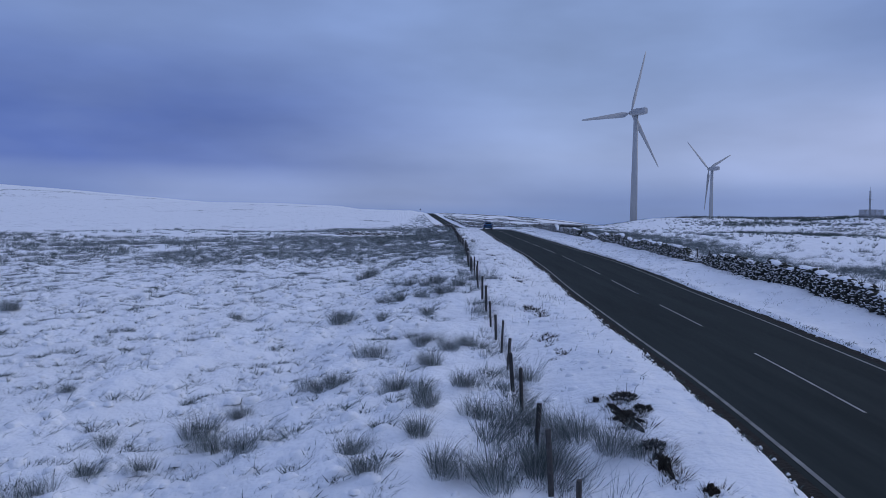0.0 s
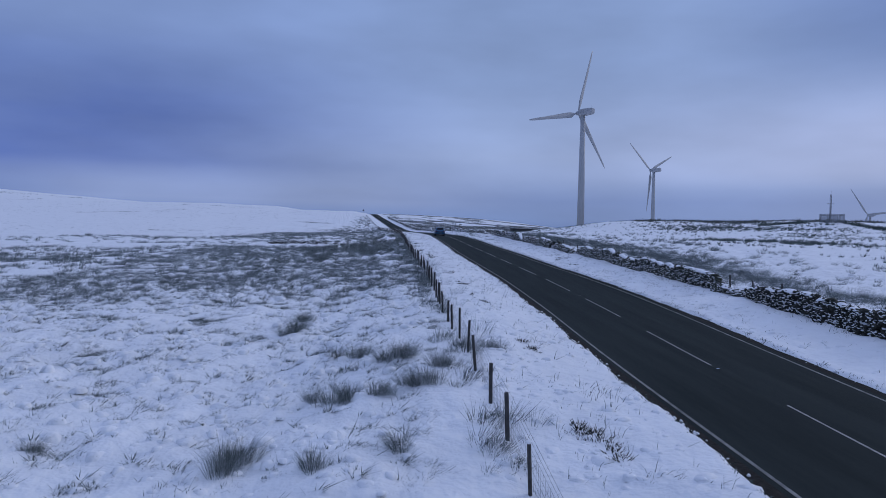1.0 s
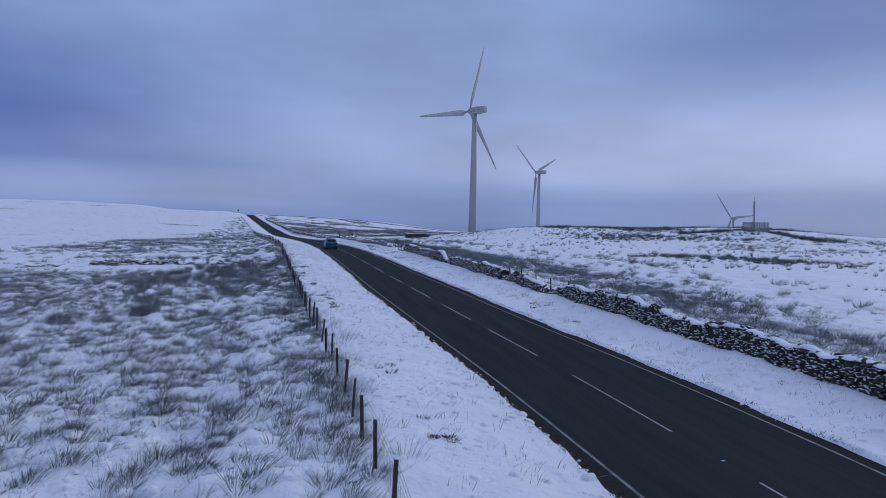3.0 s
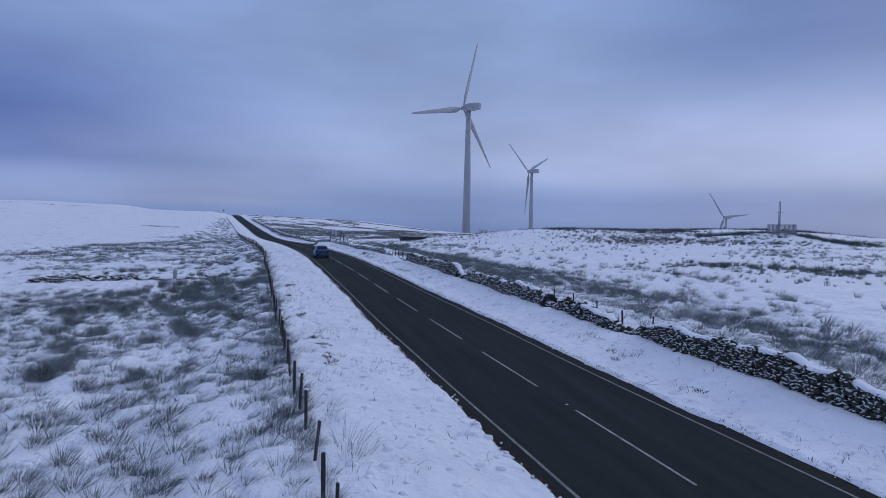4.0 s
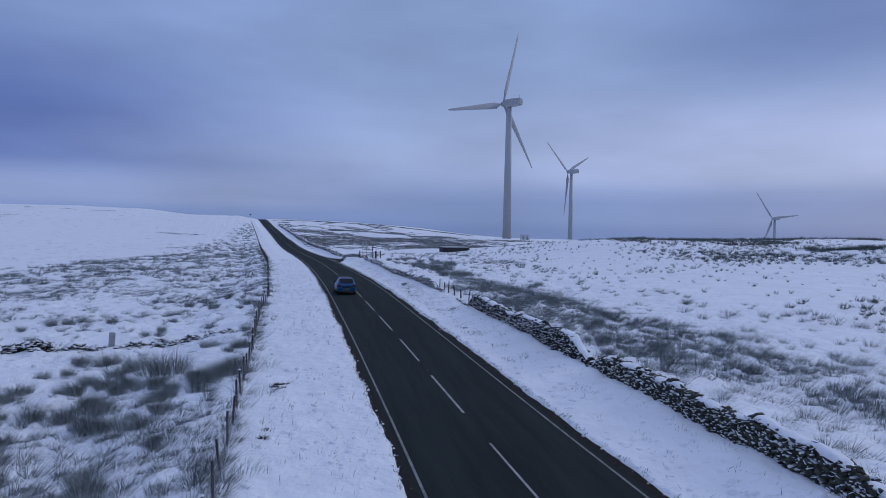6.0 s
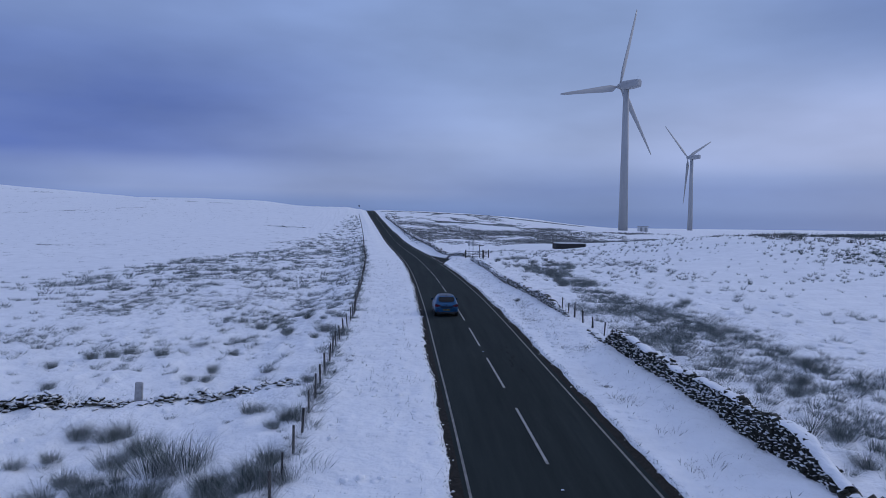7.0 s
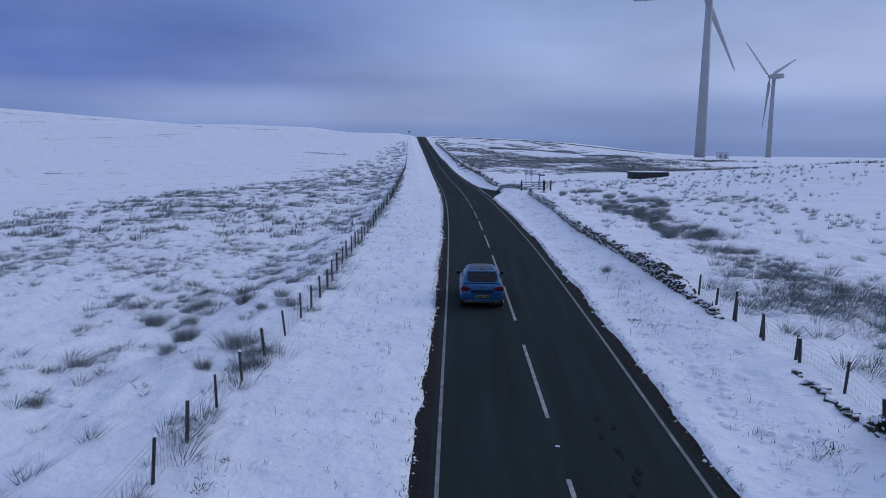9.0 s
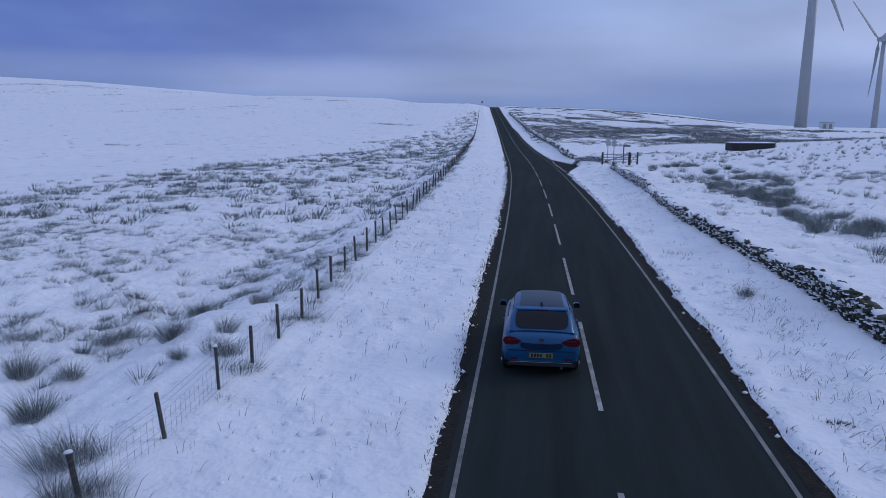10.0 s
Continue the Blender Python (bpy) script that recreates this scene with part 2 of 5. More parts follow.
# ---- the lie of the land ----
def curve(y, ys, vs):
    """A smooth line through the given heights or offsets."""
    y = np.asarray(y, dtype=float)
    ys, vs = np.array(ys, float), np.array(vs, float)
    m = np.gradient(vs, ys)
    i = np.clip(np.searchsorted(ys, y) - 1, 0, len(ys) - 2)
    h = ys[i + 1] - ys[i]
    s = np.clip((y - ys[i]) / h, 0, 1)
    a, b = 2 * s**3 - 3 * s**2 + 1, s**3 - 2 * s**2 + s
    c, d = -2 * s**3 + 3 * s**2, s**3 - s**2
    return a * vs[i] + b * h * m[i] + c * vs[i + 1] + d * h * m[i + 1]


def road_z(y):
    return curve(y, (-60, 0, 16, 47, 72, 103, 124, 135, 160, 200, 290, 345, 420, 520, 570, 700, 4000), (-2.0, -0.55, -0.2, 0.42, 1.22, 2.05, 2.58, 2.75, 2.8, 2.75, 3.1, 5.5, 9.0, 13.0, 12.5, 6, 0))


def road_x(y):
    return curve(y, (-60, 0, 16, 35, 47, 58, 72, 92, 114, 124, 135, 145, 169, 188, 240, 292, 341, 420, 520, 700, 4000), (4.5, 6.9, 7.71, 8.18, 8.42, 8.24, 7.6, 6.85, 6.15, 5.8, 5.45, 5.12, 4.2, 3.2, -0.8, -5.2, -10, -18, -28, -45, -300))


def sm(x, a, b):
    t = np.clip((np.asarray(x, float) - a) / (b - a), 0, 1)
    return t * t * (3 - 2 * t)


_rng = np.random.RandomState(7)
_TAB = _rng.rand(256, 256)


def vnoise(x, y):
    """Smooth value noise, -1 to 1."""
    x, y = np.asarray(x, float), np.asarray(y, float)
    xi, yi = np.floor(x).astype(int), np.floor(y).astype(int)
    fx, fy = x - xi, y - yi
    fx, fy = fx * fx * (3 - 2 * fx), fy * fy * (3 - 2 * fy)
    g = lambda a, b: _TAB[a % 256, b % 256]
    v = (g(xi, yi) * (1 - fx) + g(xi + 1, yi) * fx) * (1 - fy) + (g(xi, yi + 1) * (1 - fx) + g(xi + 1, yi + 1) * fx) * fy
    return 2 * v - 1


def groove(x, y):
    """Nought along the sunken lines between snowy hummocks."""
    return 0.75 * vnoise(x * 1.15 + 7, y * 1.35) + 0.45 * vnoise(x * 2.3 + 3, y * 2.6 + 9)


def land(x, y):
    """The height of the snow without the road's own bed."""
    x, y = np.asarray(x, float), np.asarray(y, float)
    u = x - road_x(y)
    zr = road_z(np.minimum(y, 560)) - 14 * sm(y, 560, 1500)
    bank = curve(y, (-60, 14, 23, 32, 48, 73, 96, 124, 200, 4000), (-0.6, -0.6, -0.45, 0.3, 0.38, 0.08, -0.05, -0.15, 0.1, 0.1))
    field = curve(y, (-60, 15, 26, 48, 70, 105, 130, 200, 290, 4000), (-1.7, -1.5, -0.8, -0.15, -0.3, -0.85, -1.05, -0.9, 0.0, 0.0))
    left = bank * sm(-u, 3.6, 6.5)
    left = left + (field - bank) * sm(-u, 8.0, 14.0)
    left = left - 0.5 * sm(-u, 14, 60) * (1 - sm(-u, 120, 400))
    hill = 42.4 * np.exp(-(((x + 740) / 476) ** 2 + ((y - 880) / 289) ** 2)) * sm(-u, 20, 260) + 5.05 * np.exp(-(((x + 147) / 96) ** 2 + ((y - 595) / 72) ** 2)) * sm(-u, 10, 80)
    hill = hill + 3.0 * np.exp(-(((x + 395) / 75) ** 2 + ((y - 640) / 70) ** 2))
    right = 0.42 * sm(u, 3.8, 7.0) - 0.25 * sm(u, 8, 16)
    knoll = 4.95 * np.exp(-(((x - 116) / 50) ** 2 + ((y - 211) / 70) ** 2)) + 2.76 * np.exp(-(((x - 59) / 27.5) ** 2 + ((y - 214) / 31) ** 2)) + 1.35 * np.exp(-(((x - 94) / 9) ** 2 + ((y - 166) / 8) ** 2))
    fall = 3.6 * np.exp(-(((x - 65) / 49) ** 2 + ((y - 505) / 45) ** 2)) * sm(u, 4, 30) - 8.8 * sm(u, 6, 130) * sm(y, 280, 480)
    fall = fall - 5.0 * sm(y, 450, 640) * sm(u, 60, 180) + 1.6 * np.exp(-(((x - 97) / 32) ** 2 + ((y - 395) / 34) ** 2))
    z = zr + np.where(u < 0, left, right) + hill + knoll * sm(u, 16, 56) + fall
    far = sm(np.hypot(x, y), 600, 2600) * sm(np.where(u > -100, 1.0, -200 / np.minimum(u, -1.0)), 0.0, 1.0)
    z = z * (1 - far) + far * -48.0
    rough = 1 - np.exp(-np.maximum(np.abs(u) - 4.0, 0) / 2.0)
    hum = sm(np.abs(u), 8.2, 9.5) * (1 - sm(np.abs(u), 24, 34))
    z = z + hum * (0.21 * np.abs(groove(x, y)) + 0.08 * vnoise(x * 0.95, y * 0.95 + 31) - 0.08)
    z = z + rough * 0.035 * vnoise(x * 2.2 + 13, y * 2.2)
    z = z + rough * (0.10 * vnoise(x * 0.35, y * 0.35) + 0.06 * vnoise(x * 1.1 + 40, y * 1.1) + 0.35 * vnoise(x * 0.045, y * 0.045) * sm(np.abs(u), 10, 40))
    return z


def half_road(y, side=-1):
    """From the centre line to the edge lines: the road widens in the bend."""
    west = curve(y, (-60, 0, 14, 22, 30, 45, 60, 75, 86, 99, 110, 126, 140, 160, 4000), (2.4, 2.4, 2.45, 2.72, 2.88, 2.98, 2.96, 2.95, 2.93, 2.76, 2.68, 2.6, 2.55, 2.54, 2.54))
    east = curve(y, (-60, 0, 17, 28, 38, 46, 52, 60, 72, 88, 98, 115, 135, 150, 175, 4000), (2.4, 2.4, 2.46, 2.77, 3.02, 3.2, 3.28, 3.18, 2.93, 2.93, 2.82, 2.7, 2.74, 2.8, 2.66, 2.6))
    return west if side < 0 else east


def snow_edge(y, side):
    """How far from the middle of the road the ploughed snow begins."""
    base = half_road(y, side) + (0.38 if side < 0 else 0.45)
    k = 13.0 * side
    return base + 0.08 * vnoise(y * 0.35, k) + 0.06 * vnoise(y * 0.9, k + 5) + 0.03 * vnoise(y * 3.7, k + 9)


SIDE = 201.0  # where a lane joins


def ground_z(x, y):
    """The height of the snow sheet, the bed under the asphalt included."""
    x, y = np.asarray(x, float), np.asarray(y, float)
    u = x - road_x(y)
    z = land(x, y)
    e = np.where(u < 0, snow_edge(y, -1), snow_edge(y, 1))
    mouth = np.exp(-((y - SIDE - 3) / 7.0) ** 2) * 2.6
    e = e + np.where(u > 0, mouth, 0)
    rise = sm(np.abs(u), e - 0.05, e + 0.22)
    lip = 0.09 * rise * (1 + 0.6 * vnoise(x * 2.1, y * 2.1))
    return z * rise + (road_z(y) - 0.12) * (1 - rise) + lip * (np.abs(u) < 12)


def spread(near, far, step, grow):
    v = [near]
    while v[-1] < far:
        v.append(v[-1] + step)
        step *= grow
    return v


def build_ground():
    side = [2.5 + 0.1 * i for i in range(20)] + [4.5 + 0.17 * i for i in range(22)]
    side = side + [8.25 + 0.24 * i for i in range(90)] + spread(30.0, 3600, 0.4, 1.1)
    us = np.array([-v for v in side[::-1]] + [-1.5, 0.0, 1.5] + side)
    ys = np.array([-3600, -1800, -800, -400, -200, -100, -60, -40, -25, -15, -8] + [-3 + 0.45 * i for i in range(527)] + spread(234.3, 4200, 0.6, 1.06))
    U, Y = np.meshgrid(us, ys)
    X = road_x(Y) + U
    Z = ground_z(X, Y)
    v = np.stack([X, Y, Z], -1).reshape(-1, 3)
    n, m = len(us), len(ys)
    i = (np.arange(m - 1)[:, None] * n + np.arange(n - 1)[None]).ravel()
    f = np.stack([i, i + 1, i + n + 1, i + n], 1)
    ob = new("ground", mesh_np("ground", v, f, SNOW, True))
    tagged(ob, "snow-covered moorland with low uneven hummocks", "ground", kind="structure")


build_ground()


def ribbon(name, material, u0, u1, y0, y1, lift, step=1.0, edge=0):
    n = max(2, int((y1 - y0) / step) + 1)
    ys = np.linspace(y0, y1, n)
    us = np.linspace(u0, u1, 3)
    U, Y = np.meshgrid(us, ys)
    if edge:
        U = U + edge * half_road(Y, edge)
    X = road_x(Y) + U
    Z = road_z(Y) + lift - 0.012 * np.abs(U) / 3
    v = np.stack([X, Y, Z], -1).reshape(-1, 3)
    i = (np.arange(n - 1)[:, None] * 3 + np.arange(2)[None]).ravel()
    f = np.stack([i, i + 1, i + 4, i + 3], 1)
    return new(name, mesh_np(name, v, f, material, True))


road = tagged(ribbon("road", ASPHALT, -3.75, 4.15, -50, 560, 0.0), "dark wet asphalt road cleared of snow", "road", kind="structure")


def build_lane():
    U, Y = np.meshgrid(np.linspace(3.8, 8.5, 10), np.linspace(SIDE - 9, SIDE + 15, 25))
    v = np.stack([road_x(Y) + U, Y, road_z(Y) - 0.02 - 0.004 * (U - 3.8)], -1).reshape(-1, 3)
    i = (np.arange(24)[:, None] * 10 + np.arange(9)[None]).ravel()
    f = np.stack([i, i + 1, i + 11, i + 10], 1)
    tagged(new("lane", mesh_np("lane", v, f, ASPHALT, True)), "dark mouth of a side lane running into snow", "lane", kind="structure")


build_lane()


def build_ruts():
    """Two wheel tracks of grey slush that lead off the lane."""
    slush = mat("slush", (0.55, 0.56, 0.58), 0.8, base2=(0.2, 0.205, 0.21), scale=1.3, bump=0.02, bscale=12)
    t = np.linspace(0, 1, 60)
    px = curve(t, (0, 0.3, 0.55, 0.8, 1.0), (8.3, 11.6, 16.0, 23.0, 30.0))
    py = curve(t, (0, 0.3, 0.55, 0.8, 1.0), (205.5, 219.0, 229.5, 232.0, 228.5))
    tx, ty = np.gradient(px), np.gradient(py)
    n = np.hypot(tx, ty)
    tx, ty = tx / n, ty / n
    for off in (-0.8, 0.8):
        wd = 0.24 * (1 + 0.45 * vnoise(t * 31, off + 3))
        rows = []
        for q in (-1, 0, 1):
            x, y = px - ty * (off + q * wd), py + tx * (off + q * wd)
            rows.append(np.stack([x, y, ground_z(x, y) + 0.035], 1))
        v = np.stack(rows, 1).reshape(-1, 3)
        i = (np.arange(59)[:, None] * 3 + np.arange(2)[None]).ravel()
        ob = new("wheel_track", mesh_np("wheel_track", v, np.stack([i, i + 3, i + 4, i + 1], 1), slush, True))
        tagged(ob, "grey wheel track pressed into the snow of the lane", "track", kind="structure")


build_ruts()


def marking(u0, u1, y0, y1, step=1.0, edge=0):
    ob = ribbon("road_marking", EDGE_PAINT if edge else PAINT, u0, u1, y0, y1, 0.006, step, edge)
    ob.parent = road


for y0 in [-17.5, -7.2, 3.1, 13.3, 23.4, 33.5, 43.6, 53.4, 62.9, 71.7, 80.6, 89.6] + [98.9 + 8.88 * k for k in range(46)]:
    w0 = 0.032 if y0 < 60 else 0.04 if y0 < 96 else 0.05
    marking(-w0, w0, y0, y0 + (5.9 if y0 > 60 else 6.3 if y0 > 30 else 5.6))
marking(-0.042, 0.042, -50, 540, edge=-1)
marking(-0.042, 0.042, -50, SIDE - 9, edge=1)
marking(-0.042, 0.042, SIDE + 15, 540, edge=1)
for k in range(14):
    marking(-0.05, 0.05, SIDE - 8.2 + 1.65 * k, SIDE - 7.3 + 1.65 * k, edge=1)


# ---- turbines ----
def turbine(loc, axis_deg, phase, hub_h, R, label):
    t = thing("wind_turbine", label, "wind turbine", loc, "wind turbines")
    part("tower", cyl(2.1, 1.25, hub_h - 1.2, seg=32), TURBINE, t, smooth=True)
    m = pose(0, 0, hub_h, 0, 0, axis_deg)
    # nacelle along +y of its own frame, hub at the front
    rings = []
    for y, w, h, dz in ((-7.2, 1.1, 1.2, 0.15), (-6.8, 1.5, 1.6, 0.1), (-2.0, 1.75, 1.85, 0.0), (1.8, 1.6, 1.7, 0.0), (2.6, 1.25, 1.3, 0.0)):
        rings.append([m @ Vector((w * sx, y, h * sz + dz)) for sx, sz in ((-0.75, -1), (0.75, -1), (1, -0.7), (1, 0.7), (0.75, 1), (-0.75, 1), (-1, 0.7), (-1, -0.7))])
    nac = part("nacelle", loft(rings), TURBINE, t)
    bm = cyl(0.06, 0.06, 1.6, m @ Vector((0.4, -5.8, 1.6)), 8)
    part("wind_vane", bm, TURBINE, nac)
    rings = [[m @ Vector((r * math.cos(a), y, r * math.sin(a))) for a in [i * math.tau / 20 for i in range(20)]] for y, r in ((2.5, 1.3), (3.4, 1.35), (4.3, 1.1), (4.9, 0.6), (5.1, 0.1))]
    hub = part("hub", loft(rings), TURBINE, t, smooth=True)
    for k in range(3):
        a = radians(phase + 120 * k)
        rings = []
        for s, chord, thick, tw in ((0.03, 0.9, 0.9, 0), (0.07, 1.0, 0.85, 5), (0.16, 3.2, 0.7, 16), (0.3, 2.9, 0.5, 11), (0.5, 2.2, 0.34, 7), (0.75, 1.5, 0.2, 3), (0.93, 1.05, 0.14, 1), (1.0, 0.5, 0.08, 0)):
            r = s * R
            ring = []
            for i in range(10):
                b = i * math.tau / 10
                cx, cy = chord * (0.5 * math.cos(b) - 0.12 * min(1, s * 6)), thick * 0.5 * math.sin(b)
                c2, s2 = math.cos(radians(tw)), math.sin(radians(tw))
                px, py = cx * c2 - cy * s2, cx * s2 + cy * c2
                # blade stands along z, then turns about the axis
                p = Vector((px, 3.6 + py + 0.02 * r * s, r))
                p = Matrix.Rotation(a, 4, "Y") @ p
                ring.append(m @ p)
            rings.append(ring)
        part("blade", loft(rings), TURBINE, hub, smooth=True)
    return t


def on_land(x, y, dz=0.0):
    return (x, y, float(ground_z(x, y)) + dz)


turbine(on_land(93.8, 395), 36, 18.5, 64.5, 38.5, "tall pale grey three-bladed wind turbine beyond the snowy field")
turbine(on_land(225, 650), 36, 66, 62.0, 38.5, "pale grey three-bladed wind turbine farther across the moor")
_z3 = float(ground_z(543, 810))
turbine((543, 810, _z3), 5, 83, 27.5 - _z3, 38.5, "distant wind turbine whose foot is hidden by the moor")


# ---- plants ----
def blades(cl, n, h, r, w, lean=0.55, wind=0.25, seed=1, base=None, plain=False):
    """Blades of rush or grass in clumps. cl: rows of x, y, size. Each blade is two triangles, bent at the middle."""
    rng = np.random.RandomState(seed)
    cl = np.asarray(cl, float)
    c = np.repeat(cl, n, 0)
    k = len(c)
    ang = rng.rand(k) * math.tau
    rad = np.sqrt(rng.rand(k)) * r * c[:, 2]
    H = h * c[:, 2] * (0.45 + 0.75 * rng.rand(k))
    ox, oy = np.cos(ang) * rad, np.sin(ang) * rad
    ln = lean * (rad / (r * c[:, 2] + 1e-6)) * (0.5 + rng.rand(k)) + 0.15 * rng.rand(k)
    dx, dy = np.cos(ang) * ln + wind * (0.3 + rng.rand(k)), np.sin(ang) * ln - 0.25 * wind
    px, py = c[:, 0] + ox, c[:, 1] + oy
    pz = (ground_z(px, py) if base is None else base(px, py)) - 0.03
    wa = rng.rand(k) * math.tau
    wx, wy = np.cos(wa) * w * c[:, 2] * 0.5, np.sin(wa) * w * c[:, 2] * 0.5
    v = np.zeros((k, 5, 3))
    mx, my = px + dx * H * 0.4, py + dy * H * 0.4
    v[:, 0] = np.stack([px - wx, py - wy, pz], 1)
    v[:, 1] = np.stack([px + wx, py + wy, pz], 1)
    v[:, 2] = np.stack([mx - wx * 0.8, my - wy * 0.8, pz + H * 0.62], 1)
    v[:, 3] = np.stack([mx + wx * 0.8, my + wy * 0.8, pz + H * 0.62], 1)
    v[:, 4] = np.stack([px + dx * H * 1.1, py + dy * H * 1.1, pz + H * 0.98], 1)
    if plain:
        v = v[:, [0, 1, 4]]
        return v.reshape(-1, 3), np.arange(3 * k).reshape(-1, 3)
    i = np.arange(k)[:, None] * 5
    f = np.concatenate([i + np.array([[0, 1, 3]]), i + np.array([[0, 3, 2]]), i + np.array([[2, 3, 4]])], 1).reshape(-1, 3)
    return v.reshape(-1, 3), f


def scatter(n, test, x0, x1, y0, y1, s0, s1, seed):
    """Clump places in a stretch given by offset from the road and by length, kept with the chance that test gives."""
    rng = np.random.RandomState(seed)
    u = x0 + (x1 - x0) * rng.rand(n)
    y = y0 + (y1 - y0) * rng.rand(n)
    keep = rng.rand(n) < test(u, y)
    u, y = u[keep], y[keep]
    return np.stack([road_x(y) + u, y, s0 + (s1 - s0) * rng.rand(len(u)) ** 1.5], 1)


def veg(name, label, category, cl, n, h, r, w, material, seed, **kw):
    v, f = blades(cl, n, h, r, w, seed=seed, **kw)
    ob = new(name, mesh_np(name, v, f, material))
    return tagged(ob, label, category, kind="stuff")


def patch(u, y, k, lo, hi, ox=0.0):
    return sm(vnoise(u * k + ox, y * k + ox) + 0.5 * vnoise(u * k * 2.7, y * k * 2.7 + ox), lo, hi)


def clear_line(y):
    """West of this offset the hill pasture lies clean."""
    return curve(y, (-60, 100, 176, 200, 233, 298, 430, 4000), (-130, -110, -56, -44, -34, -22, -10, -8))


def west_rush(u, y):
    d = 0.05 - 0.03 * sm(y, 100, 106) * (1 - sm(y, 138, 148)) + 0.0 * u
    d = d + sm(y, 44, 54) * (1 - sm(y, 102, 109)) * (0.45 + 0.5 * patch(u, y, 0.24, -0.5, 0.3))
    d = d + (0.2 + 0.3 * sm(y, 127, 134)) * sm(y, 118, 126) * (1 - sm(y, 146, 152)) * patch(u, y, 0.2, 0.0, 0.5, 9)
    d = d + sm(y, 143, 152) * (0.06 + 0.4 * patch(u, y * 1.2, 0.3, -0.15, 0.35, 4))
    return d * sm(u, clear_line(y) - 4, clear_line(y) + 4) * (1 - 0.6 * sm(y, 230, 330))


def east_rush(u, y):
    top = curve(y, (30, 110, 120, 126, 134, 141, 150, 300), (16.5, 16.5, 16.6, 16.2, 14.8, 13.5, 13.2, 13.2))
    d = 0.95 * np.exp(-(((u - top) / (4.2 - 2.5 * sm(y, 104, 120))) ** 2)) * patch(u, y, 0.16, -0.5 - 0.3 * sm(y, 100, 116), 0.3 - 0.2 * sm(y, 100, 116), 5) * sm(y, 30, 50) * (1 - sm(y, 144, 154))
    d = d + 0.75 * np.exp(-(((u - 10.3) / 2.4) ** 2)) * patch(u, y, 0.3, -0.5, 0.2, 15) * sm(y, 98, 108) * (1 - sm(y, 138, 146))
    mid = curve(y, (140, 157, 165, 175, 185, 195, 260), (13, 13, 14, 14.5, 12.5, 14, 14))
    d = d + 0.55 * np.exp(-(((u - mid) / 2.2) ** 2)) * patch(u, y, 0.3, -0.2, 0.5, 5) * sm(y, 146, 154) * (1 - sm(y, 188, 196))
    rim = curve(y, (60, 110, 125, 130, 136, 142, 150, 155, 170, 183, 260), (16, 15.5, 15.6, 15.2, 14.8, 14.3, 14.0, 14.5, 14.8, 13.4, 13.4))
    d = d + 1.0 * np.exp(-(((u - rim) / 1.25) ** 2)) * sm(y, 120, 128) * (1 - sm(y, 148, 154)) + 0.8 * np.exp(-(((u - rim) / 1.3) ** 2)) * patch(u, y, 0.28, -0.3, 0.3, 33) * sm(y, 150, 154) * (1 - sm(y, 184, 190))
    d = d + 0.6 * np.exp(-(((u - 12.5) / 3.6) ** 2)) * (0.35 + 0.65 * patch(u, y, 0.35, -0.4, 0.3, 27)) * sm(y, 96, 104) * (1 - sm(y, 126, 134))
    d = d + 0.3 * patch(u, y * 1.6, 0.06, 0.22, 0.5, 12) * (1 - sm(u, 70, 110)) * sm(u, 24, 34) * (1 - sm(y, 190, 220))
    return d + 0.02 + (0.03 + 0.14 * patch(u, y, 0.05, -0.1, 0.5, 23)) * (0.45 * sm(u, 18, 26) + 0.55 * sm(u, 28, 34)) * (1 - 0.6 * sm(u, 60, 90))


near_w = scatter(10800, lambda u, y: west_rush(u, y), -34, -9.0, 46, 160, 0.6, 1.25, 21)
veg("rush_bed", "frost-grey rush clumps poking through snow in the pasture", "rushes", near_w, 46, 0.36, 0.2, 0.0135, BED, 31, lean=0.8, wind=0.4, plain=True)
veg("frosted_rush", "rime-covered pale blades among the rush clumps", "rushes", near_w + np.array([0.05, 0.08, 0]), 20, 0.36, 0.30, 0.011, GRASS, 32, lean=1.0, wind=0.5, plain=True)
far_w = scatter(9000, lambda u, y: west_rush(u, y), -110, -34, 46, 215, 0.7, 1.3, 22)
veg("far_rush_bed", "grey rush beds across the snowy pasture", "rushes", far_w, 26, 0.42, 0.36, 0.04, BED, 33, plain=True)
veg("frosted_far_rush", "rime-covered grass between the far rushes", "rushes", far_w + np.array([0.2, 0.3, 0]), 14, 0.36, 0.45, 0.03, GRASS, 133, lean=0.9, wind=0.5, plain=True)
far_w2 = scatter(11000, lambda u, y: west_rush(u, y) * 1.2, -45, -9.0, 160, 420, 0.6, 1.7, 23)
veg("upland_rush", "scattered rushes beyond the ruined wall", "rushes", far_w2, 24, 0.38, 0.36, 0.045, BED, 34, lean=0.7, plain=True)
near_e = scatter(13500, lambda u, y: east_rush(u, y), 8.3, 32, 25, 225, 0.7, 1.4, 24)
veg("wallside_rush", "dense bluish-grey rushes behind the drystone wall", "rushes", near_e, 62, 0.46, 0.24, 0.0135, BED, 35, lean=0.75, wind=0.35, plain=True)
veg("frosted_wallside_rush", "rime-covered pale blades behind the drystone wall", "rushes", near_e + np.array([0.06, 0.05, 0]), 14, 0.38, 0.32, 0.011, GRASS, 36, lean=1.0, wind=0.45, plain=True)
far_e = scatter(15000, lambda u, y: east_rush(u, y), 30, 120, 40, 240, 0.4, 1.0, 25)
veg("hill_rush", "dark rush tufts dotted over the snowy rise", "rushes", far_e, 26, 0.56, 0.2, 0.035, RUSH, 37, lean=0.45, wind=0.1, plain=True)

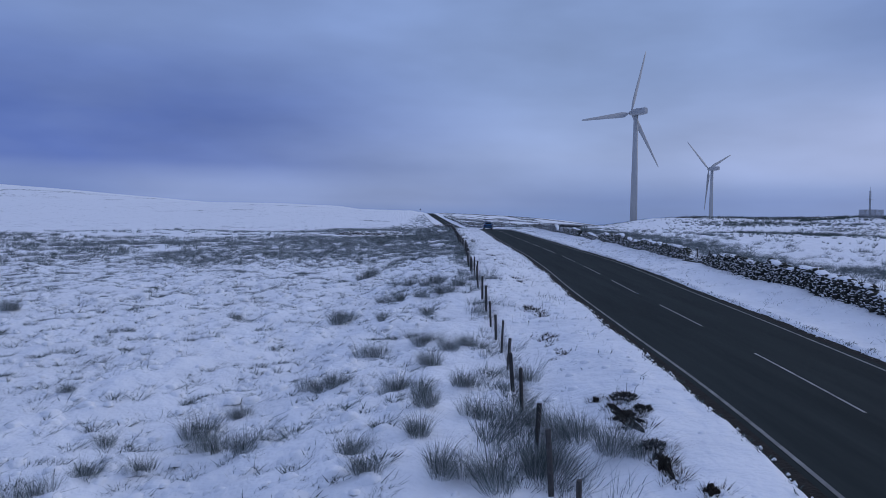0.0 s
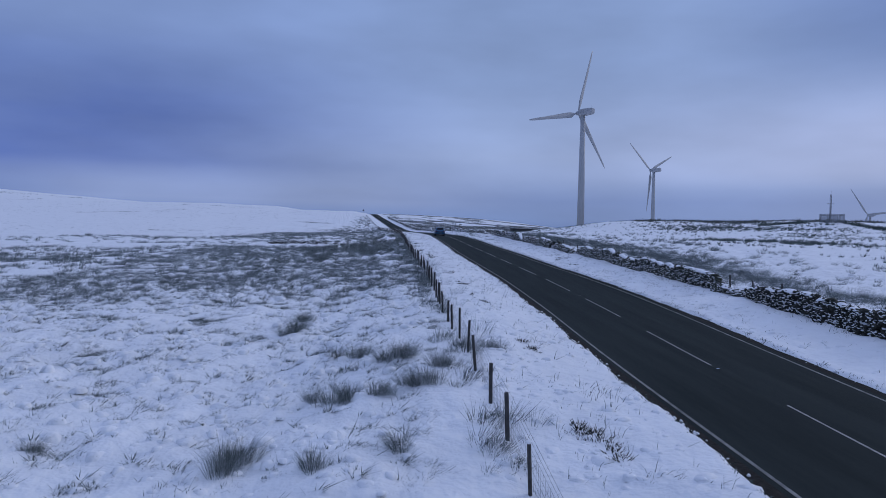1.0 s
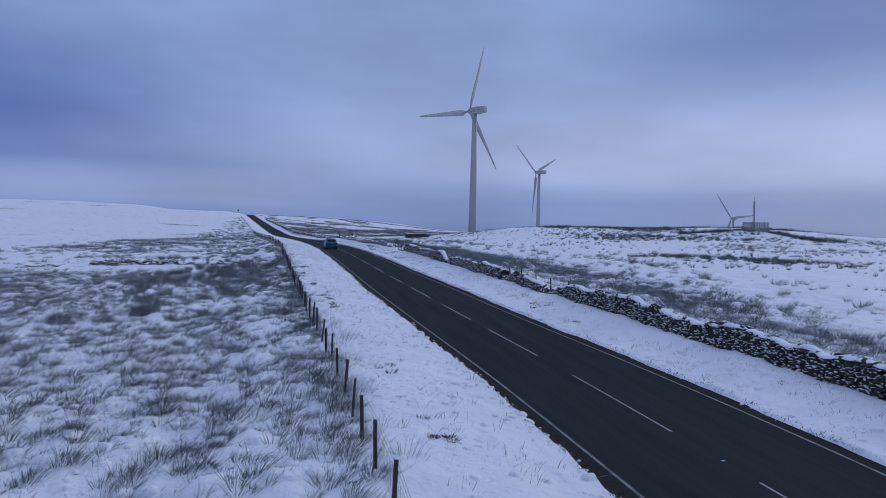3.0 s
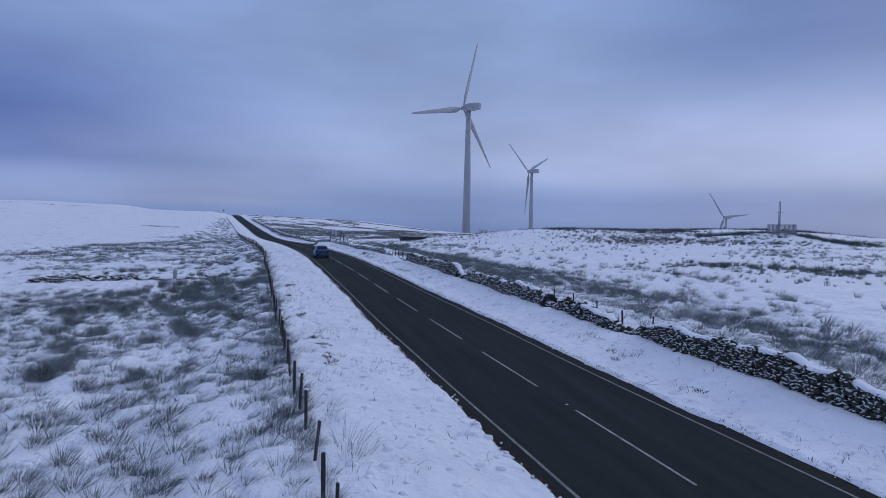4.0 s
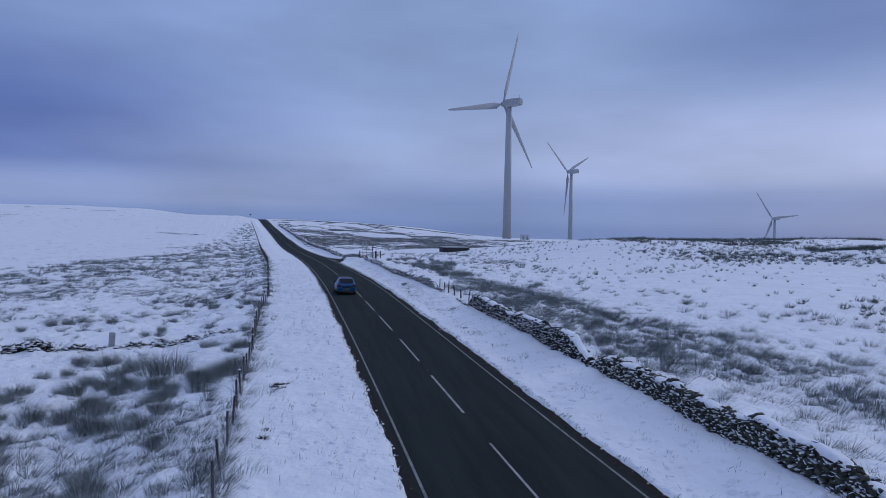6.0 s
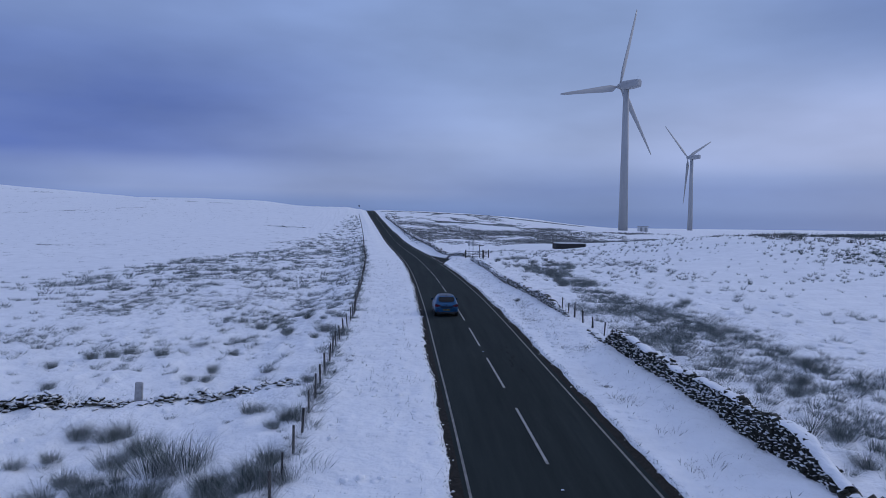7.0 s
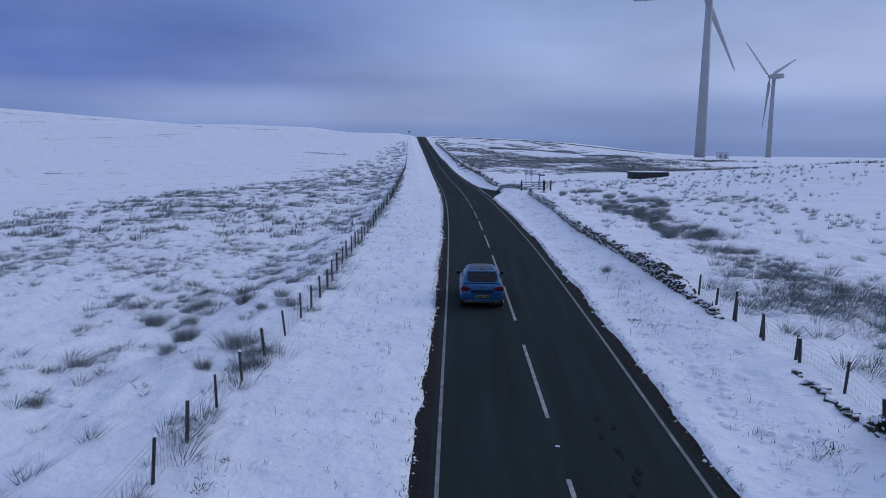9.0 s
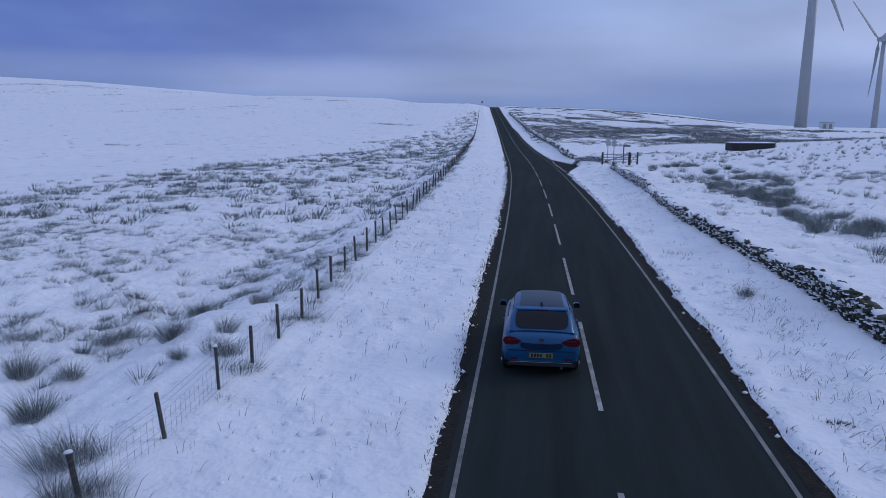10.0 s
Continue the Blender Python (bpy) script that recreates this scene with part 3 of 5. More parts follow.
veg("frosted_upland_rush", "rime-covered grass between the upland rushes", "rushes", far_w2 + np.array([0.3, 0.4, 0]), 12, 0.32, 0.5, 0.035, GRASS, 53, lean=0.9, wind=0.5, plain=True)
mat_e = scatter(12000, lambda u, y: (0.25 + 0.75 * patch(u, y, 0.2, -0.4, 0.4, 5)) * np.exp(-(((u - 14.5 + 2.5 * sm(y, 108, 120)) / 5) ** 2)) * sm(y, 40, 60) * (1 - sm(y, 132, 150)), 8.6, 30, 30, 190, 0.6, 1.4, 54)
veg("matted_grass", "long windswept grass matted with snow behind the wall", "grass", mat_e, 20, 0.34, 0.35, 0.011, GRASS, 55, lean=1.1, wind=0.9, plain=True)
veg("dark_matted_grass", "dark windswept grass stems behind the wall", "grass", mat_e + np.array([0.1, -0.1, 0]), 22, 0.34, 0.35, 0.012, RUSH, 56, lean=1.1, wind=0.9, plain=True)
mat_w = scatter(13500, lambda u, y: (0.2 + 0.8 * patch(u, y, 0.2, -0.3, 0.4, 4)) * sm(y, 46, 60) * (1 - 0.85 * sm(y, 97, 105)) * (1 + sm(y, 138, 150)) * 0.7, -32, -9, 46, 215, 0.6, 1.3, 57)
veg("matted_pasture_grass", "long frosted grass matted between the rushes", "grass", mat_w, 16, 0.32, 0.35, 0.011, GRASS, 58, lean=1.1, wind=0.8, plain=True)
hs = scatter(7000, lambda u, y: 0.35 + 0.65 * patch(u, y, 0.03, -0.2, 0.5, 1), -330, -30, 170, 560, 0.5, 1.2, 59)
veg("hillside_grass", "thin grass tips on the white hillside", "grass", hs, 14, 0.2, 0.6, 0.07, GRASS, 60, lean=1.0, plain=True)

def fence_u(y):
    """The fence's offset from the road."""
    return curve(y, (-30, 0, 9, 14, 18.5, 23.5, 28, 35, 42, 50, 70, 117, 126, 133, 138, 142, 149, 430, 600), (-4.6, -5.3, -6.0, -6.4, -6.65, -6.95, -7.3, -7.75, -8.2, -8.35, -8.3, -8.2, -8.23, -7.95, -7.88, -8.06, -8.2, -8.2, -8.2))


def fence_line(y):
    return float(road_x(y) + fence_u(y)), y


# tall grass along the fence line
fl = scatter(2600, lambda u, y: 0.22 + 0.6 * (1 - sm(y, 13, 19)) + 0.6 * sm(y, 48, 54) * (1 - sm(y, 94, 104)) * (0.4 + 0.6 * patch(u, y, 0.3, -0.4, 0.3)), -0.75, 0.3, 4, 250, 0.5, 1.2, 26)
fl[:, 0] += fence_u(fl[:, 1])
veg("fence_grass", "matted dead grass along the foot of the fence", "grass", fl, 60, 0.38, 0.28, 0.013, BED, 38, lean=0.8, wind=0.45, plain=True)
fl2 = scatter(800, lambda u, y: 0.12 + 0.45 * sm(y, 50, 58) * (1 - sm(y, 94, 104)) * patch(u, y, 0.35, -0.3, 0.3), -0.9, 1.1, 4, 200, 0.7, 1.3, 27)
fl2[:, 0] += fence_u(fl2[:, 1])
veg("frosted_fence_grass", "rime-covered grass leaning from the fence", "grass", fl2, 34, 0.46, 0.34, 0.011, GRASS, 39, lean=0.9, wind=0.5)

# small hummock grass in the near pasture and on the verges
def lee(u, y):
    """Grass shows where the snow is thin, along the grooves."""
    return sm(-np.abs(groove(road_x(y) + u, y)), -0.22, -0.02) * (0.65 + 0.35 * patch(u, y, 0.16, -0.5, 0.4, 2))


hg = scatter(52000, lee, -42, -8.6, 0, 62, 0.5, 1.3, 28)
veg("pasture_grass", "short bent grass showing through the snow", "grass", hg, 13, 0.13, 0.18, 0.019, GRASS, 40, lean=1.4, wind=0.6, plain=True)
veg("grey_pasture_grass", "grey frosted grass over the snowy hummocks", "grass", hg + np.array([0.12, 0.05, 0]), 8, 0.15, 0.2, 0.017, BED, 41, lean=1.4, wind=0.6, plain=True)
veg("dark_pasture_grass", "dark grass in the gaps between snowy hummocks", "grass", hg[::2], 28, 0.13, 0.13, 0.024, RUSH, 49, lean=1.3, wind=0.5, plain=True)
hg3 = scatter(48000, lambda u, y: lee(u, y) * 0.8 * (1 - 0.8 * sm(y, 97, 106) * (1 - sm(y, 138, 150))), -34, -8.6, 62, 215, 0.6, 1.4, 61)
veg("dark_upper_grass", "dark grass in the gaps between snowy hummocks", "grass", hg3[::4], 14, 0.13, 0.13, 0.024, RUSH, 162, lean=1.3, wind=0.5, plain=True)
veg("upper_pasture_grass", "short bent grass between the rushes", "grass", hg3, 11, 0.12, 0.16, 0.012, GRASS, 62, lean=1.5, wind=0.9, plain=True)
he = scatter(26000, lambda u, y: lee(u, y) * 0.5 * (1 - 0.75 * sm(u, 16, 22)), 8.8, 40, 20, 190, 0.6, 1.4, 63)
veg("dark_field_grass", "dark grass in the gaps of the snowy field", "grass", he[::4], 14, 0.13, 0.13, 0.024, RUSH, 164, lean=1.3, wind=0.5, plain=True)
veg("field_grass", "short bent grass over the snowy field", "grass", he, 9, 0.12, 0.16, 0.012, GRASS, 64, lean=1.5, wind=0.9, plain=True)
vg = scatter(3200, lambda u, y: 0.18 + 0.6 * patch(u, y, 0.45, 0.0, 0.5, 6), -7.6, -3.6, 2, 200, 0.5, 1.4, 29)
veg("verge_grass", "sparse dead stalks standing in the verge snow", "grass", vg, 3, 0.24, 0.1, 0.008, RUSH, 41, lean=0.5)
vg2 = scatter(2600, lambda u, y: 0.12 + 0.7 * patch(u, y, 0.4, 0.1, 0.5, 8), 4.2, 6.9, 2, 200, 0.5, 1.4, 30)
veg("wall_verge_grass", "tangled dead stems in the snow below the wall", "grass", vg2, 7, 0.14, 0.2, 0.010, HEATH, 42, lean=1.4)
eg = scatter(2600, lambda u, y: 0.9 + 0 * u, -0.35, 0.1, 0, 220, 0.4, 1.1, 51)
for side, nm in ((-1, "roadside_fringe"), (1, "roadside_tufts")):
    e2 = eg.copy()
    e2[:, 0] = road_x(e2[:, 1]) + side * (snow_edge(e2[:, 1], side) + 0.12 + 0.35 * np.abs(eg[:, 0] - road_x(eg[:, 1])))
    veg(nm, "dark grass tips along the ragged edge of the snow", "grass", e2, 5, 0.1, 0.12, 0.02, RUSH, 52 + side, lean=0.9)


dots = scatter(2600, lambda u, y: 0.05 + 0.34 * patch(u, y, 0.07, -0.05, 0.5, 19), 19, 78, 160, 236, 0.55, 1.1, 69)
veg("dotted_rush", "small upright dark tufts dotted over the white slope", "rushes", dots, 22, 0.55, 0.17, 0.036, RUSH, 70, lean=0.4, wind=0.1, plain=True)


# heather moor beyond the junction
def moor(u, y):
    near = sm(y, 256 + 8 * (1 - sm(u, 8, 16)), 268) * (1 - sm(y, 318, 348)) * (1 - sm(u, 62, 80)) * (0.2 + 0.8 * patch(u, y * 0.5, 0.08, -0.6, 0.1, 3))
    high = 0.6 * sm(y, 318, 340) * (1 - sm(u, 60, 85)) * patch(u, y * 0.6, 0.09, 0.0, 0.45, 17)
    return near + high


mo = scatter(19000, moor, 5, 90, 252, 480, 0.6, 1.3, 43)
veg("heather_moor", "brown heather moor half buried by snow", "heather", mo, 14, 0.36, 0.85, 0.15, HEATH, 44, lean=1.3, wind=0.5, plain=True)
veg("frosted_heather", "snow-dusted heather tips across the moor", "heather", mo + np.array([0.3, -0.3, 0]), 6, 0.38, 0.9, 0.12, GRASS, 144, lean=1.3, wind=0.5, plain=True)
pad = scatter(900, lambda u, y: np.exp(-(((u - 91) / 13) ** 2 + ((y - 343 - 0.25 * (u - 91)) / 7) ** 2)), 72, 112, 322, 368, 0.7, 1.2, 45)
veg("pad_heather", "dark heather bank below the turbine", "heather", pad, 12, 0.5, 0.8, 0.14, HEATH, 46, lean=0.5, plain=True)
cr = scatter(2600, lambda u, y: 0.12 + 0.88 * patch(u, y, 0.09, -0.1, 0.3), 60, 150, 192, 226, 0.6, 1.5, 47)
sl = scatter(2600, lambda u, y: patch(u, y, 0.07, 0.1, 0.45, 31), 48, 110, 128, 192, 0.6, 1.2, 147)
veg("slope_scrub", "dark heather tufts scattered below the crest", "scrub", sl, 26, 0.42, 0.3, 0.03, RUSH, 148, lean=0.7, plain=True)
veg("crest_scrub", "low dark scrub along the crest of the rise", "scrub", cr, 12, 0.5, 0.5, 0.12, HEATH, 48, lean=0.6, plain=True)


def far_line(x0, y0, x1, y1, n, seed):
    rng = np.random.RandomState(seed)
    t = rng.rand(n)
    return np.stack([x0 + (x1 - x0) * t + rng.randn(n) * 0.6, y0 + (y1 - y0) * t + rng.randn(n) * 0.8, 0.6 + 0.6 * rng.rand(n)], 1)


HILL_LINES = ((-93, 262, -84, 264, 34), (-181, 400, -174, 407, 30), (-168, 424, -163, 432, 26), (-159, 444, -144, 463, 60), (-169, 536, -163, 537, 24), (-147, 530, -136, 527, 40), (-128, 522, -112, 518, 50), (-54, 346, -37, 335, 90), (-36, 271, -28, 290, 60), (-186, 411, -137, 446, 50))
veg("hill_line", "faint dark lines of rough grass on the white hillside", "grass", np.concatenate([far_line(*q, 1 + k) for k, q in enumerate(HILL_LINES)]), 9, 0.3, 0.55, 0.08, HEATH, 50, plain=True)
hb = scatter(2600, lambda u, y: patch(u, y * 0.6, 0.035, 0.0, 0.4, 41), -430, -255, 540, 700, 0.6, 1.3, 65)
veg("hilltop_heather", "broken streaks of heather on the rough hilltop", "heather", hb, 9, 0.3, 0.9, 0.13, HEATH, 66, lean=0.9, plain=True)
sd = scatter(2200, lambda u, y: 0.15 + 0.5 * patch(u, y, 0.05, 0.0, 0.5, 7), -240, -30, 230, 520, 0.5, 1.0, 67)
veg("hillside_tips", "sparse dark grass tips on the white hillside", "grass", sd, 5, 0.16, 0.4, 0.05, HEATH, 68, lean=0.9, plain=True)


band = np.concatenate([far_line(60, 182, 90, 158, 420, 8) + np.random.RandomState(8).randn(420, 3) * np.array([3.0, 4.5, 0]), far_line(46, 122, 62, 106, 240, 9) + np.random.RandomState(9).randn(240, 3) * np.array([3.5, 3.5, 0])])
veg("slope_rush", "band of dark rush tufts below the crest", "rushes", band, 34, 0.5, 0.3, 0.045, RUSH, 149, lean=0.6, plain=True)
brow = np.concatenate([far_line(84, 178, 93, 168, 130, 10), far_line(95, 166, 103, 152, 150, 11), far_line(70, 214, 95, 200, 120, 12)])
brow = brow + np.random.RandomState(13).randn(len(brow), 3) * np.array([1.2, 1.6, 0])
veg("brow_scrub", "low dark scrub along the brow beside the enclosure", "scrub", brow, 26, 0.7, 0.6, 0.07, RUSH, 150, lean=0.6, plain=True)


crest = np.concatenate([far_line(-12, 484, 40, 486, 170, 5), far_line(40, 486, 96, 480, 190, 6)])
veg("crest_heather", "thin dark line of heather along the far crest", "heather", crest, 12, 0.55, 1.1, 0.2, HEATH, 151, lean=0.5, plain=True)


# snow lying in lumps over bent grass
def lumps(name, label, cl, r0, r1, seed, grass=2, high=0.5):
    rng = np.random.RandomState(seed)
    n = len(cl)
    x, y = cl[:, 0], cl[:, 1]
    r = (r0 + (r1 - r0) * rng.rand(n) ** 1.7) * (0.7 + 0.3 * cl[:, 2])
    z = ground_z(x, y) - 0.35 * r
    h = r * (high + 0.4 * rng.rand(n))
    a0, st = rng.rand(n) * math.tau, 0.65 + 0.5 * rng.rand(n)
    k = 8
    a = np.arange(k) * math.tau / k
    V = np.zeros((n, 2 * k + 1, 3))
    for j, (q, zz) in enumerate(((1.0, 0.0), (0.74, 0.72))):
        rr = r[:, None] * q * (0.8 + 0.4 * rng.rand(n, k))
        px, py = np.cos(a)[None] * rr, np.sin(a)[None] * rr * st[:, None]
        c, s_ = np.cos(a0)[:, None], np.sin(a0)[:, None]
        V[:, j * k:(j + 1) * k, 0] = x[:, None] + px * c - py * s_
        V[:, j * k:(j + 1) * k, 1] = y[:, None] + px * s_ + py * c
        V[:, j * k:(j + 1) * k, 2] = z[:, None] + zz * h[:, None] * (0.85 + 0.3 * rng.rand(n, k)) * (1 if j else 0)
    V[:, 2 * k] = np.stack([x + 0.1 * r, y, z + h], 1)
    t = []
    for i in range(k):
        j = (i + 1) % k
        t += [[i, j, k + j], [i, k + j, k + i], [k + i, k + j, 2 * k]]
    f = (np.arange(n)[:, None, None] * (2 * k + 1) + np.array(t)[None]).reshape(-1, 3)
    tagged(new(name, mesh_np(name, V.reshape(-1, 3), f, SNOW, True)), label, "snow", kind="stuff")
    if grass:
        g = cl.copy()
        ga = rng.rand(n) * math.tau
        g[:, 0] += np.cos(ga) * r * 0.95
        g[:, 1] += np.sin(ga) * r * 0.8 - 0.3 * r
        g[:, 2] = r / r1
        veg(name + "_grass", "bent dark grass under lumps of snow", "grass", g, grass, 0.24, 0.16, 0.03, RUSH, seed + 1, lean=1.4, wind=0.8, plain=True)


lumps("pasture_snow", "snow lying in small lumps over bent grass", scatter(8000, lambda u, y: 0.55 + 0.45 * patch(u, y, 0.2, -0.4, 0.3, 2), -42, -8.8, 0, 60, 0.5, 1.2, 101), 0.10, 0.32, 102, 7, 0.42)
lumps("upper_pasture_snow", "snow lying in small lumps between rushes", scatter(4200, lambda u, y: (0.3 + 0.7 * patch(u, y, 0.2, -0.3, 0.3, 4)) * (1 - 0.75 * sm(y, 97, 106) * (1 - sm(y, 138, 150))), -32, -8.8, 60, 175, 0.5, 1.2, 103), 0.10, 0.36, 104, 3, 0.34)
lumps("field_snow", "snow lying in small lumps over the field", scatter(4200, lambda u, y: (0.2 + 0.6 * patch(u, y, 0.2, -0.2, 0.4, 5)) * (1 - 0.7 * sm(u, 16, 22)), 8.8, 30, 25, 180, 0.5, 1.2, 105), 0.10, 0.36, 106, 3, 0.34)
lumps("verge_snow", "uneven lumps of snow on the grass verge", scatter(5200, lambda u, y: (0.3 + 0.7 * patch(u, y, 0.35, -0.2, 0.4, 6)) * (1 - 0.6 * sm(y, 60, 110)), -7.6, -3.5, 2, 170, 0.5, 1.2, 107), 0.05, 0.24, 108, 1, 0.36)

lumps("wall_verge_snow", "uneven lumps of snow on the verge below the wall", scatter(3600, lambda u, y: 0.2 + 0.7 * patch(u, y, 0.3, -0.2, 0.4, 16), 3.9, 6.8, 20, 170, 0.5, 1.2, 109), 0.05, 0.26, 110, 1, 0.34)

rp = np.random.RandomState(88)
py_ = 118 + 30 * rp.rand(900)
py_ = py_[vnoise(py_ * 0.3, 3.3) + 0.5 * vnoise(py_ * 1.1, 8.8) > -0.25]
pr = np.stack([road_x(py_) + half_road(py_, 1) + 0.3 + 0.05 * rp.randn(len(py_)), py_, 0.5 + 0.6 * rp.rand(len(py_))], 1)
lumps("plough_ridge", "broken ridge of ploughed snow beside the edge line", pr, 0.05, 0.13, 89, 1, 0.9)


# single big tussocks
def tussock_mesh(seed, dark, big):
    """A leaning clump of finer clumps, uneven in size."""
    rng = np.random.RandomState(seed % 10 + 900)
    m = 6 if big else 4
    cl = np.stack([0.24 * rng.randn(m), 0.2 * rng.randn(m), 0.55 + 0.5 * rng.rand(m)], 1)
    cl[0] = 0, 0, 1.0
    n = (100 if dark else 130) if big else (76 if dark else 100)
    v, f = blades(cl, n, 0.56 if dark else 0.48, 0.24, 0.0058 if big else 0.0068, lean=0.8, wind=0.3, seed=seed, base=lambda px, py: px * 0, plain=not dark)
    return mesh_np("rush_tussock", v, f, RUSH if dark else GRASS)


TUS = [(tussock_mesh(60 + i, True, i > 4), tussock_mesh(70 + i, False, i > 4)) for i in range(10)]


def tussock(x, y, size, k):
    t = thing("rush_tussock", "tall dark rush tussock edged with rime in the snow", "rush", on_land(x, y), "rush tussocks")
    t.scale = (size, size, size)
    t.rotation_euler = (0, 0, k * 2.4)
    for nm, me in zip(("foliage", "frosted_foliage"), TUS[k % 5 + (5 if size > 0.95 else 0)]):
        ob = new(nm, me)
        ob.parent = t
    return t


PLACES = [tuple(float(v) for v in p.split(",")) for p in (
    "-6.0,15.2,1.1 -5.3,14.3,0.8 -6.4,13.5,0.7 -7.3,13.1,0.8 -7.8,12.2,0.8 -10.6,18.2,0.6 -7.8,14.7,0.6 -5.5,16.9,0.7 -4.4,13.9,1.0 "
    "-2.8,21.1,0.9 -1.4,21.7,1.0 -0.5,21.0,0.9 0.1,21.5,0.8 -3.3,18.0,1.0 -3.9,18.2,0.8 -1.7,16.9,1.0 -1.0,15.9,0.8 -0.9,19.2,0.9 "
    "-0.0,16.5,0.9 0.4,14.2,0.9 -0.8,14.6,0.8 -2.0,12.5,0.8 -0.8,12.9,0.8 -1.6,11.1,0.8 -0.3,10.9,0.8 0.4,10.8,1.1 -19.0,28.3,1.0 "
    "-4.8,26.2,0.9 -5.8,43.3,1.0 -5.4,39.9,1.1 -6.0,39.5,0.8 -3.5,34.6,0.9 -2.7,34.0,0.9 -1.9,33.0,0.9 -1.2,32.8,1.0 -2.7,29.9,1.0 "
    "-3.6,30.5,0.8 -1.9,29.6,0.8 -0.8,30.2,1.1 -4.6,26.8,1.1 -3.1,25.9,0.8 -1.4,26.6,0.8 -9.4,27.9,0.7 -0.3,31.5,0.9 1.3,33.4,0.7 "
    "-8.9,128.4,0.7 -6.2,131.4,0.8 -4.3,129.4,0.8 -15.7,127.3,1.2 -16.8,126.9,1.1 -15.0,128.1,1.1 -12.9,127.7,1.0 -17.9,124.7,0.9 16.4,108.6,1.1 "
    "15.6,106.2,1.0 18.2,114.6,1.0 -6.7,134.0,1.2 -11.0,139.1,1.0 -8.4,139.4,1.1 -6.2,138.8,1.2 -7.5,136.4,0.9 -9.1,136.5,1.1 -3.5,131.2,1.2 "
    "-2.85,130.1,1.1 -2.6,129.0,0.9 -7.6,143.0,1.1 -4.5,138.8,0.9 -4.6,136.5,0.6 -4.8,141.8,0.9 -3.5,136.7,0.9 10.4,143.0,0.6 1.2,11.0,1.1 "
    "2.0,12.2,1.0 2.5,11.2,1.1 1.5,17.2,0.8 1.3,13.6,1.0 16.2,175.4,1.2 17.6,176.8,1.1 18.9,174.0,1.2 20.0,157.2,1.2 18.2,163.0,1.0 "
    "22.8,140.4,1.2 24.3,143.0,1.1 21.5,120.0,1.1 19.8,117.0,1.0 33.9,91.0,1.2 24.0,95.0,1.1 26.5,85.0,1.0 20.5,87.0,1.0 15.2,197.6,1.1 "
    "17.0,200.6,1.1 18.4,203.6,1.3 19.0,201.5,1.3 20.8,204.9,1.1 20.1,193.1,1.5 19.2,186.6,1.6 23.2,199.8,1.1 22.9,195.6,1.1 21.4,187.4,1.5 "
    "22.5,188.1,1.3 23.9,187.9,1.6 24.4,186.6,1.3 23.3,182.2,1.5 22.2,180.9,1.1 19.7,175.8,1.3 17.6,172.3,1.6 18.2,169.5,1.6 20.7,173.0,1.6 "
    "18.8,167.5,1.4 17.6,162.8,1.3 17.2,159.3,1.4 17.2,156.6,1.5 19.0,156.2,1.5 20.5,159.1,1.4 -9.6,112.9,1.6 -8.3,109.9,1.5 -7.6,110.9,1.5 "
    "-5.3,108.4,2.2 -5.8,107.3,1.3 -3.0,106.2,1.6 -3.1,107.8,1.2 -2.5,108.2,1.2 -2.0,106.6,1.3 -4.5,114.3,1.2 -2.7,112.5,1.2 -3.1,111.7,0.8 "
    "-10.8,112.8,1.2 -8.9,108.1,1.0 -10.5,110.3,0.9 -8.1,108.3,1.0 -7.1,107.5,1.3 -11.4,109.6,0.9 -8.2,107.6,0.9 -7.4,108.5,0.8 -8.8,123.7,0.9 "
    "-9.4,121.4,0.8 -5.4,121.5,0.9 -15.6,120.0,0.9 -2.9,118.3,0.8 -8.5,121.3,0.8 "
).split()]
rngt = random.Random(31)
for k in range(84):
    y = 107.0 - 33.0 * rngt.random() ** 1.5
    PLACES.append((float(road_x(y)) - rngt.uniform(9.0, 20.5), y, rngt.uniform(0.75, 1.4)))
for k, (x, y, sz) in enumerate(PLACES):
    tussock(x, y, sz, k)


GORSE = mat("gorse", (0.05, 0.05, 0.04), 0.9, base2=(0.018, 0.018, 0.016), scale=6, island=0.4)


# dark shrubs
def shrub(name, label, x, y, r, h, n, seed):
    t = thing(name, label, "shrub", on_land(x, y))
    rng = np.random.RandomState(seed)
    k = n
    d = rng.randn(k, 3)
    d[:, 2] = np.abs(d[:, 2])
    d /= np.linalg.norm(d, axis=1)[:, None]
    p = d * (0.55 + 0.45 * rng.rand(k, 1)) * np.array([r, r, h])
    a = rng.randn(k, 3)
    a /= np.linalg.norm(a, axis=1)[:, None]
    b = np.cross(a, d)
    L = (0.03 + 0.04 * rng.rand(k, 1)) * (1.5 if r > 0.35 else 1)
    v = np.stack([p - a * L * 0.35, p + a * L * 0.35, p + d * L + b * L * 0.5], 1).reshape(-1, 3)
    f = np.arange(3 * k).reshape(-1, 3)
    ob = new("foliage", mesh_np("foliage", v, f, GORSE))
    ob.parent = t
    bm = bmesh.new()
    for i in range(9):
        q = Vector((rng.randn() * 0.5, rng.randn() * 0.5, 1.0)).normalized()
        bm2 = cyl(0.018, 0.006, h * 0.95, (0, 0, 0), 5, None, q.to_track_quat("Z", "Y").to_matrix().to_4x4())
        bm = join(bm, bm2)
    part("stems", bm, WOOD, t)
    return t


EARTH = mat("bare_earth", (0.05, 0.042, 0.034), 0.95, spec=0.1, base2=(0.014, 0.012, 0.010), scale=9, bump=0.03, bscale=30)


